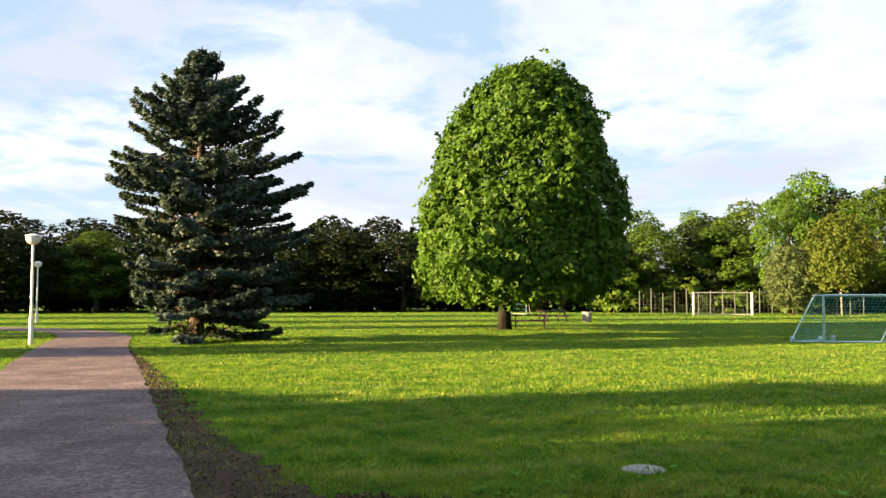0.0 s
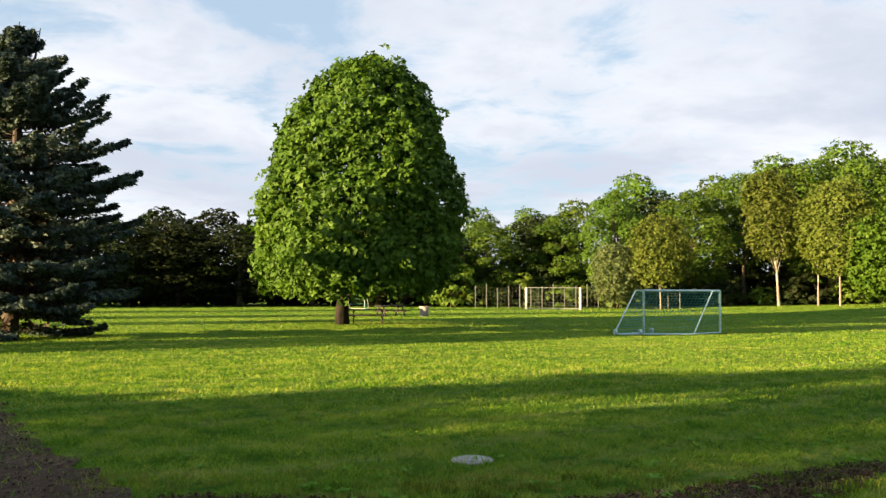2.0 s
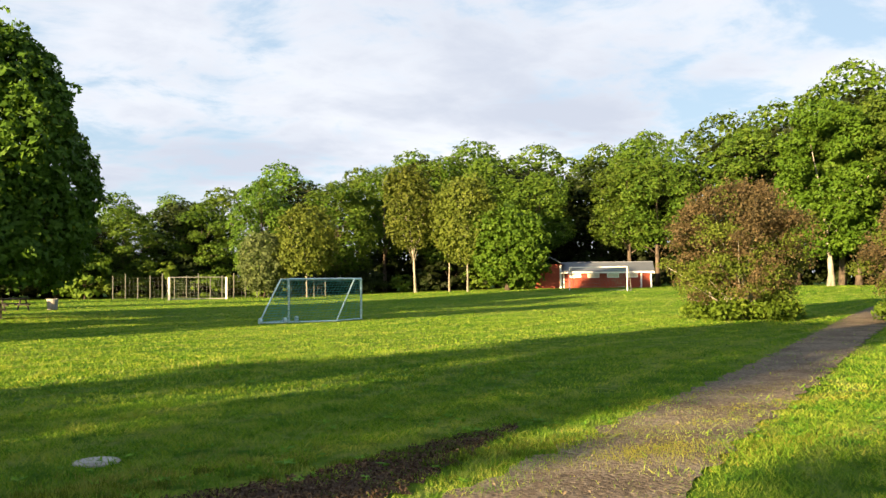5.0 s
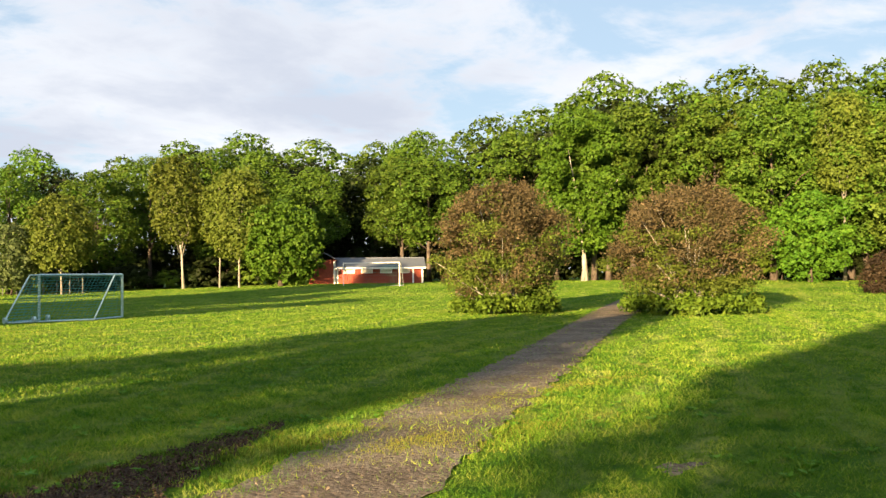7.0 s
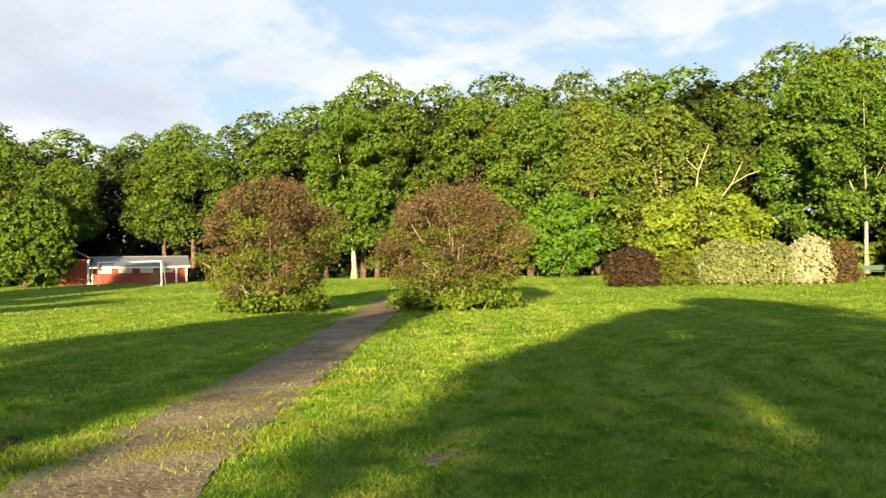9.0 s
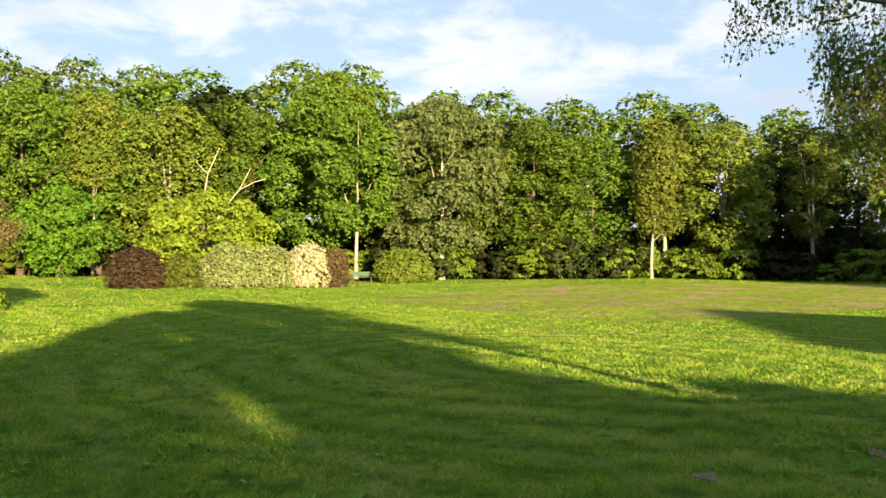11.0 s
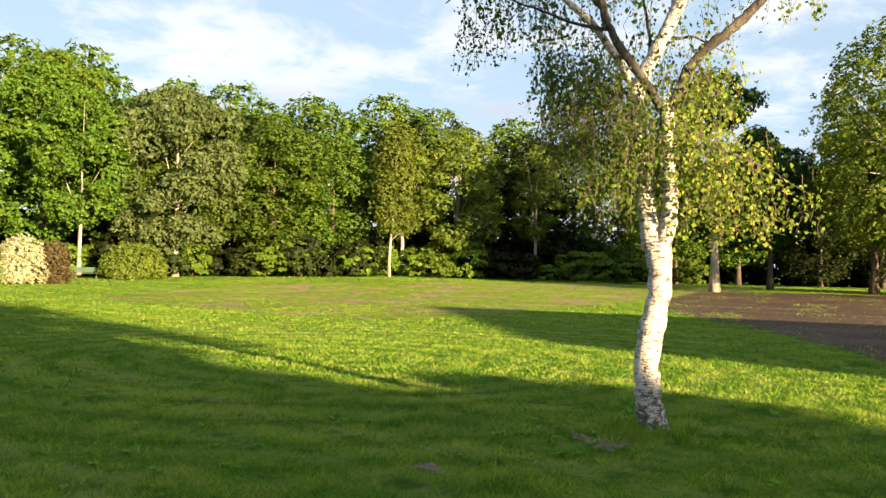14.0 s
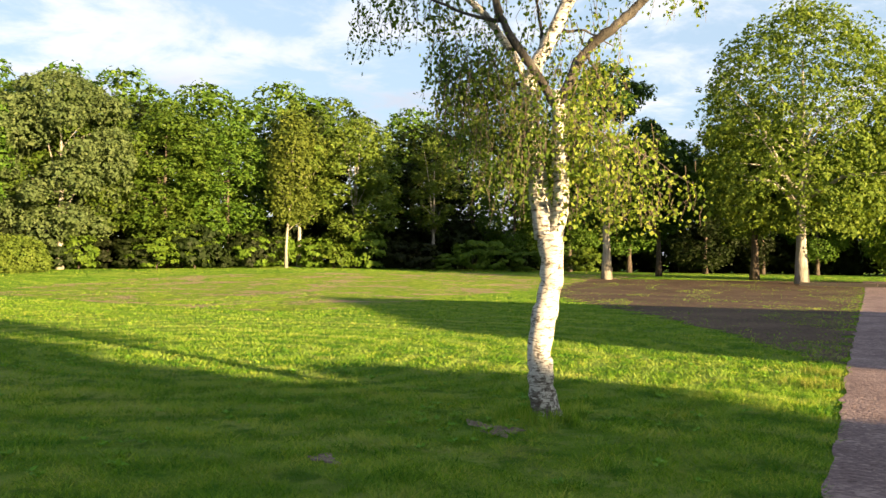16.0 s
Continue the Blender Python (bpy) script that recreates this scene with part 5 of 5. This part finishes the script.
def near_birch():
    rng = np.random.default_rng(77)
    root = thing("birch_tree", "white-barked birch with forked leaning stems and hanging twigs", "tree", polar(-125.3, 10.1), -125.3)

    def P(px, up, dep=0.0):
        return Vector((px * 0.0065, dep, up * 0.0065))

    def stem(name, pts, r, sides=10, mat=None, label=""):
        dense = []
        for i in range(len(pts) - 1):
            for k in range(4):
                a, b = pts[i], pts[i + 1]
                w = rng.normal(size=3) * 0.006
                dense.append(a.lerp(b, k / 4) + Vector(w))
        dense.append(pts[-1])
        s = np.linspace(0, len(r) - 1, len(dense))
        rad = [float(np.interp(x, range(len(r)), r)) * (1 + 0.05 * rng.normal()) for x in s]
        return smooth_faces(part(name, tube_data(dense, rad, sides), mat or M_WBARK, root, label))

    stem("trunk", [P(3, -8), P(0, 12), P(-9, 55), P(-13, 105), P(-6, 165), P(4, 215), P(8, 265), P(2, 310)], [0.19, 0.16, 0.142, 0.132, 0.128, 0.128, 0.138, 0.13], 14)
    left = [P(-4, 300), P(-12, 355, 0.02), P(-21, 435, 0.04), P(-32, 495, 0.06), P(-36, 555, 0.05), P(-16, 605, 0), P(8, 647, -0.03), P(40, 719, -0.05), P(57, 765), P(82, 865), P(107, 1010)]
    stem("stem", left, [0.115, 0.115, 0.11, 0.1, 0.09, 0.08, 0.076, 0.07, 0.058, 0.045, 0.015])
    right = [P(8, 290), P(20, 345, -0.04), P(22, 395, -0.08), P(18, 450, -0.1), P(17, 515, -0.12), P(12, 545, -0.12)]
    stem("stem", right, [0.1, 0.088, 0.085, 0.08, 0.07, 0.05])
    dark = [P(17, 505, -0.12), P(-8, 555, -0.2), P(-45, 605, -0.28), P(-72, 645, -0.33), P(-84, 680, -0.36), P(-95, 725, -0.4), P(-98, 765, -0.42), P(-113, 865, -0.4), P(-120, 980, -0.4)]
    stem("limb", dark, [0.045, 0.047, 0.046, 0.045, 0.043, 0.042, 0.04, 0.03, 0.012], 9, M_LIMB, "dark-barked rising limb")
    lr = [P(17, 520, -0.1), P(47, 590, -0.16), P(73, 621, -0.2), P(110, 646, -0.24), P(138, 671, -0.27), P(161, 694, -0.3), P(185, 724, -0.32), P(207, 756, -0.35), P(250, 840, -0.4)]
    stem("limb", lr, [0.055, 0.055, 0.055, 0.052, 0.048, 0.042, 0.036, 0.028, 0.01], 9, M_LIMB, "dark-barked outward limb")
    stem("broken_branch", [P(20, 408, -0.08), P(36, 442, -0.1), P(54, 458, -0.12)], [0.05, 0.04, 0.03], 8, M_BARK, "short dark broken branch")
    stem("broken_branch", [P(-18, 445, 0.04), P(-32, 449, -0.02), P(-50, 436, -0.06)], [0.035, 0.025, 0.015], 7)
    thin = [
        [P(-75, 655, -0.3), P(-135, 662, -0.5), P(-190, 680, -0.7), P(-250, 700, -0.8)],
        [P(-40, 560), P(-100, 575, 0.3), P(-150, 585, 0.5), P(-190, 560, 0.6)],
        [P(-85, 685, -0.36), P(-150, 760, -0.2), P(-230, 800, 0.1), P(-300, 790, 0.2)],
        [P(17, 500, -0.1), P(60, 500, 0.2), P(110, 470, 0.4), P(180, 440, 0.5), P(240, 400, 0.5)],
        [P(60, 605, -0.2), P(90, 560, 0.1), P(120, 520, 0.3)],
        [P(165, 722, -0.3), P(200, 737, -0.3), P(225, 745, -0.2), P(275, 790, -0.1)],
        [P(10, 650, 0), P(60, 660, 0.3), P(110, 640, 0.5)],
        [P(-30, 500, 0.06), P(-70, 480, 0.3), P(-110, 500, 0.5)],
        [P(-10, 610, 0), P(-20, 700, 0.3), P(-40, 800, 0.5), P(-30, 900, 0.6)],
    ]
    stem("stem", [P(-36, 570, 0.05), P(-72, 625, -0.1), P(-105, 671, -0.25), P(-144, 703, -0.4), P(-202, 742, -0.5), P(-260, 748, -0.6), P(-305, 728, -0.6), P(-340, 700, -0.6)], [0.05, 0.045, 0.038, 0.03, 0.02, 0.014, 0.01, 0.006], 8)
    stem("stem", [P(24, 690, -0.04), P(30, 730, -0.02), P(34, 790, 0.1), P(30, 880, 0.2)], [0.045, 0.04, 0.03, 0.01], 8)
    for pts in thin:
        stem("branch", pts, [0.022, 0.016, 0.012, 0.006], 6, M_LIMB)

    # hanging twigs with leaves
    twigs, C, N, S, A = [], [], [], [], []

    bright = []

    def strands(x0, x1, y0, y1, n, drop, depth, gap=0.028, size=0.034):
        for _ in range(n):
            p = P(x0 + (x1 - x0) * rng.random(), y0 + (y1 - y0) * rng.random(), depth * rng.normal())
            L = drop * (0.4 + rng.random())
            drift = Vector((rng.normal() * 0.2, rng.normal() * 0.2, -1)).normalized()
            q = [p, p + drift * L * 0.5 + Vector((0.04 * rng.normal(), 0.04 * rng.normal(), 0)), p + drift * L]
            twigs.append(tube_data(q, [0.004, 0.003, 0.002], 3, False))
            m = int(L / gap)
            t = rng.random((m, 1))
            c = np.array(p) + np.array(drift) * L * t + rng.normal(size=(m, 3)) * (0.09 if size == 0.048 else 0.05)
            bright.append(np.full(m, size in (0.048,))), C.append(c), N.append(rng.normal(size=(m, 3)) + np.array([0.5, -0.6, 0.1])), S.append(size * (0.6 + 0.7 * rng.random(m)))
            A.append(np.tile(np.array([0.0, 0, -1.0]), (m, 1)) + 0.5 * rng.normal(size=(m, 3)))

    strands(-335, -150, 670, 800, 52, 0.5, 0.3)
    strands(-240, -60, 690, 860, 56, 0.5, 0.35)
    strands(-190, -60, 560, 650, 120, 0.6, 0.4, 0.024)
    strands(-180, -10, 470, 590, 210, 0.5, 0.4, 0.024)
    strands(-130, 20, 400, 520, 150, 0.4, 0.35, 0.026)
    strands(-40, 60, 470, 620, 70, 0.35, 0.4, 0.026)
    # the 0.048 strands get the leaf colour with sunlight painted in
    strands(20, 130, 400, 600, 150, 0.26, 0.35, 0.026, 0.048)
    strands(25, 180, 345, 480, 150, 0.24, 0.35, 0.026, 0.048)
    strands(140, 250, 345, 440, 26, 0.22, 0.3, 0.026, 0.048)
    strands(-60, 120, 600, 760, 46, 0.4, 0.4)
    strands(120, 300, 700, 840, 26, 0.35, 0.3)
    strands(-330, 330, 820, 1060, 220, 0.8, 0.8, 0.045, 0.05)
    part("twig_mass", joined(*twigs), M_BARK, root)["kind"] = "stuff"
    C, N, S, A = (np.concatenate(v) for v in (C, N, S, A))
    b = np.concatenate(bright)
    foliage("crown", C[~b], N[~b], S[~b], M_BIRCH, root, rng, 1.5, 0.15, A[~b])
    foliage("lower_spray", C[b], N[b], S[b], M_SUN_TINT, root, rng, 1.05, 0.15, A[b], "larger leaves with sunlight put into their yellow-green")
    return root


near_birch()

# ---- grass ----


def inside(poly, x, y):
    r = np.zeros(len(x), bool)
    px, py = poly[:, 0], poly[:, 1]
    for i in range(len(poly)):
        j = i - 1
        if py[i] == py[j]:
            continue
        c = (py[i] > y) != (py[j] > y)
        r ^= c & (x < (px[j] - px[i]) * (y - py[i]) / (py[j] - py[i]) + px[i])
    return r


def blades(name, x, y, h, w, mat, rng, lean=0.45, label="", z0=0.0):
    N = len(x)
    z = rise_many(x, y) + z0
    a = rng.random(N) * 2 * np.pi
    dx, dy = np.cos(a) * w / 2, np.sin(a) * w / 2
    lx, ly = rng.normal(size=N) * lean * h, rng.normal(size=N) * lean * h
    v = np.empty((N, 3, 3), np.float32)
    v[:, 0] = np.stack([x - dx, y - dy, z - 0.01], 1)
    v[:, 1] = np.stack([x + dx, y + dy, z - 0.01], 1)
    v[:, 2] = np.stack([x + lx, y + ly, z + h], 1)
    me = bpy.data.meshes.new(name)
    me.vertices.add(3 * N)
    me.vertices.foreach_set("co", v.ravel())
    me.loops.add(3 * N)
    me.loops.foreach_set("vertex_index", np.arange(3 * N, dtype=np.int32))
    me.polygons.add(N)
    me.polygons.foreach_set("loop_start", np.arange(0, 3 * N, 3, dtype=np.int32))
    me.update(calc_edges=True)
    me.materials.append(mat)
    ob = new(name, me)
    return tagged(ob, label, "grass", kind="stuff")


def noise2(x, y, s, k=0.0):
    """A cheap smooth field between about -1 and 1."""
    return (np.sin(x * s + 1.7 * np.sin(y * s * 0.73 + k)) + np.sin(y * s * 1.13 + 1.3 * np.sin(x * s * 0.61 + k * 2.1)) + 0.7 * np.sin((x + y) * s * 1.9 + k)) / 2.7


def grow(seed=4):
    rng = np.random.default_rng(seed)
    X, Y, Hh, Ww = [], [], [], []
    for r0, r1, dens, h, w in ((4.2, 8, 1800, 0.042, 0.01), (8, 13, 1050, 0.046, 0.014), (13, 22, 340, 0.045, 0.024), (22, 40, 125, 0.036, 0.038), (40, 66, 34, 0.037, 0.065), (66, 92, 9, 0.042, 0.1)):
        n = int(math.pi * (r1 * r1 - r0 * r0) * 186 / 360 * dens)
        r = np.sqrt(r0 * r0 + (r1 * r1 - r0 * r0) * rng.random(n))
        az = np.radians(31 - 186 * rng.random(n))
        x, y = -np.sin(az) * r, np.cos(az) * r
        jx, jy = x + rng.normal(size=n) * 0.28, y + rng.normal(size=n) * 0.28
        keep = ~inside(path_poly, x, y)
        keep &= ~inside(track_poly, jx, jy) | (rng.random(n) < 0.03 + 0.3 * (noise2(x, y, 1.9, 2) > 0.3) * (np.hypot(x, y) < 14))
        keep &= ~inside(dirt1_poly, jx, jy) | (rng.random(n) < 0.06)
        keep &= ~inside(dirt2_poly, jx, jy) | (rng.random(n) < 0.06)
        for spot in SPOTS:
            keep &= ~inside(spot, x, y) | (rng.random(n) < 0.3)
        kx, ky = x + rng.normal(size=n) * 0.7, y + rng.normal(size=n) * 0.7
        keep &= ~inside(strip_poly, kx, ky) | (rng.random(n) < 0.06 + 0.55 * (noise2(x, y, 0.7, 6) > 0.22))
        keep &= ~inside(bare_poly, kx, ky) | (rng.random(n) < 0.2 + 0.7 * (noise2(x, y, 0.55, 4) > 0.0))
        x, y, n = x[keep], y[keep], int(keep.sum())
        lush = np.clip(1 + 0.3 * noise2(x, y, 1.3) + 0.55 * noise2(x, y, 4.3, 3) + 0.6 * noise2(x, y, 10.9, 5), 0.2, 2.8)
        X.append(x), Y.append(y), Hh.append(h * lush * (0.55 + 0.8 * rng.random(n))), Ww.append(w * (0.6 + 0.8 * rng.random(n)))
    X, Y, Hh, Ww = (np.concatenate(v) for v in (X, Y, Hh, Ww))
    blades("grass", X, Y, Hh, Ww, M_GRASS, rng, 1.1, "short mown green lawn grass")


grow()


def tufts(name, label, spots, h, w, mat, seed):
    """Longer grass in drifts: x, y, spread along and across, blades."""
    rng = np.random.default_rng(seed)
    X, Y = [], []
    for x, y, sx, sy, n in spots:
        X.append(x + rng.normal(size=n) * sx), Y.append(y + rng.normal(size=n) * sy)
    X, Y = np.concatenate(X), np.concatenate(Y)
    k = ~inside(path_poly, X, Y)
    X, Y = X[k], Y[k]
    return blades(name, X, Y, h * (0.4 + 0.9 * rng.random(len(X))), w * (0.6 + 0.7 * rng.random(len(X))), mat, rng, 0.3, label)


M_SUNGRASS = leaf("yellowish_track_grass", (0.12, 0.16, 0.02), (0.22, 0.25, 0.035), (0.36, 0.33, 0.08), 0.6, 0.4, 0.0, 0.4)


def clumpy(x, y, sx, sy, n, seed):
    """Many small tufts spread over a drift: spots for tufts()."""
    rng = np.random.default_rng(seed)
    return [(x + rng.normal() * sx, y + rng.normal() * sy, 0.03 + 0.05 * rng.random(), 0.03 + 0.05 * rng.random(), int(18 + 40 * rng.random())) for _ in range(n)]


EDGE_SPOTS = clumpy(1.7, 7.6, 0.8, 0.3, 60, 1) + clumpy(2.7, 7.95, 0.5, 0.25, 26, 2) + clumpy(0.2, 8.0, 0.5, 0.25, 16, 3) + clumpy(-1.15, 8.25, 0.35, 0.2, 30, 5) + clumpy(3.9, 7.9, 0.6, 0.15, 12, 4)
tufts("tall_grass", "longer pale seeding grass at the lawn's edge", EDGE_SPOTS, 0.06, 0.008, M_TALL, 12)
tufts("leafy_weeds", "low leafy green weeds among the grass at the soil's edge", clumpy(1.6, 7.35, 1.0, 0.25, 40, 6) + clumpy(4.6, 7.3, 0.7, 0.2, 26, 7) + clumpy(5.5, 6.9, 0.5, 0.2, 22, 8), 0.055, 0.02, M_GREEN, 16)


def rosettes(n, seed=31):
    """Flat leafy rosettes of plantain and dandelion in the lawn."""
    rng = np.random.default_rng(seed)
    r = np.sqrt(25 + (17.0 ** 2 - 25) * rng.random(n))
    az = np.radians(20 - 165 * rng.random(n))
    x, y = -np.sin(az) * r, np.cos(az) * r
    k = (noise2(x, y, 0.9, 1.3) > -0.1) & ~inside(path_poly, x, y) & ~inside(track_poly, x, y)
    x, y = x[k], y[k]
    m = 12
    a = rng.random((len(x), m)) * 2 * np.pi
    s = (0.018 + 0.028 * rng.random((len(x), 1))) * (0.6 + 0.7 * rng.random((len(x), m)))
    c = np.stack([x[:, None] + np.cos(a) * s, y[:, None] + np.sin(a) * s, 0.022 + 0.02 * rng.random(a.shape)], 2).reshape(-1, 3)
    al = np.stack([np.cos(a), np.sin(a), 0.35 + 0 * a], 2).reshape(-1, 3)
    nr = np.stack([-0.4 * np.cos(a), -0.4 * np.sin(a), 1 + 0 * a], 2).reshape(-1, 3) + 0.3 * rng.normal(size=c.shape)
    ob = new("lawn_weeds", leaves_mesh("lawn_weeds", c, nr, s.ravel() * 0.8, 2.6, 0.15, al, rng))
    ob.data.materials.append(M_ROSETTE)
    return tagged(ob, "flat green weed rosettes scattered in the lawn", "weeds", kind="stuff")


M_ROSETTE = leaf("weed_leaves", (0.06, 0.17, 0.014), (0.1, 0.24, 0.022), (0.17, 0.31, 0.035), 0.5, 0.3, 0.0, 0.5, k=1.0)
rosettes(1500)
tufts("verge_grass", "rank green grass and weeds along the path's edge", clumpy(8.6, -10.0, 0.7, 0.9, 50, 9) + [(8.3, -9.6, 0.5, 0.6, 900), (9.2, -10.8, 0.5, 0.6, 700), (6.2, -7.2, 0.4, 0.6, 500), (10.5, -12.2, 0.8, 0.8, 700), (5.4, 6.6, 0.4, 0.25, 900), (4.6, 6.3, 0.35, 0.2, 700), (7.2, 7.6, 0.8, 0.3, 700)], 0.045, 0.012, M_GRASS, 13)
tufts("track_grass", "yellowish grass growing on the track", [(6.6, 6.1, 0.4, 0.16, 2600), (8.2, 6.9, 0.7, 0.16, 1800), (11, 8.6, 1.4, 0.15, 800), (7.6, 5.6, 0.9, 0.2, 2600), (11, 7.4, 1.6, 0.2, 1800), (6.2, 6.9, 0.6, 0.2, 1800), (9.4, 8.4, 1.4, 0.16, 1400)] + clumpy(6.6, 6.0, 1.0, 0.25, 90, 51) + clumpy(9.5, 7.5, 1.6, 0.25, 50, 52), 0.035, 0.013, M_SUNGRASS, 14)


tufts("birch_foot_grass", "longer unmown grass round the foot of the birch", clumpy(8.2, -5.8, 0.26, 0.26, 60, 61), 0.13, 0.013, M_GRASS, 62)
tufts("path_weeds", "tall pale weeds and grass at the path's edge", clumpy(8.75, -10.7, 0.2, 0.25, 12, 41) + clumpy(9.6, -11.9, 0.2, 0.3, 8, 42), 0.12, 0.012, M_TALL, 43)


def chips(name, label, poly, n, size, mat, seed):
    """Clods and wood chips strewn over bare soil."""
    rng = np.random.default_rng(seed)
    lo, hi = poly.min(0), poly.max(0)
    x, y = lo[0] + (hi[0] - lo[0]) * rng.random(n * 3), lo[1] + (hi[1] - lo[1]) * rng.random(n * 3)
    k = inside(poly, x, y) & (~inside(path_poly, x, y))
    x, y = x[k][:n], y[k][:n]
    c = np.stack([x, y, rise_many(x, y) + 0.022 + 0.012 * rng.random(len(x))], 1)
    nrm = np.array([0, 0, 1.0]) + 0.7 * rng.normal(size=c.shape)
    ob = new(name, leaves_mesh(name, c, nrm, size * (0.4 + rng.random(len(x))), 2.0, 0.3, None, rng))
    ob.data.materials.append(mat)
    return tagged(ob, label, "soil", kind="stuff")


M_CHIP = leaf("wood_chips_and_clods", (0.035, 0.023, 0.015), (0.08, 0.055, 0.037), (0.19, 0.14, 0.095), 0.9, 0.02, 0.0, 0.2)
chips("soil_clods", "brown clods and wood chips on the soil", dirt2_poly, 14000, 0.017, M_CHIP, 21)
chips("soil_clods", "brown clods and dead leaves on the verge soil", dirt1_poly, 14000, 0.019, M_CHIP, 22)
chips("gravel", "loose pale gravel on the track", track_poly, 14000, 0.016, M_TRACK, 23)
tufts("dandelion_stalks", "pale seeding stalks standing in the lawn", [(5.0, 17.5, 1.2, 0.5, 60), (6.3, 17.2, 0.8, 0.4, 50), (7.6, 17.0, 0.6, 0.3, 25), (3.2, 19, 2.0, 1.5, 40)], 0.16, 0.02, M_TALL, 15)
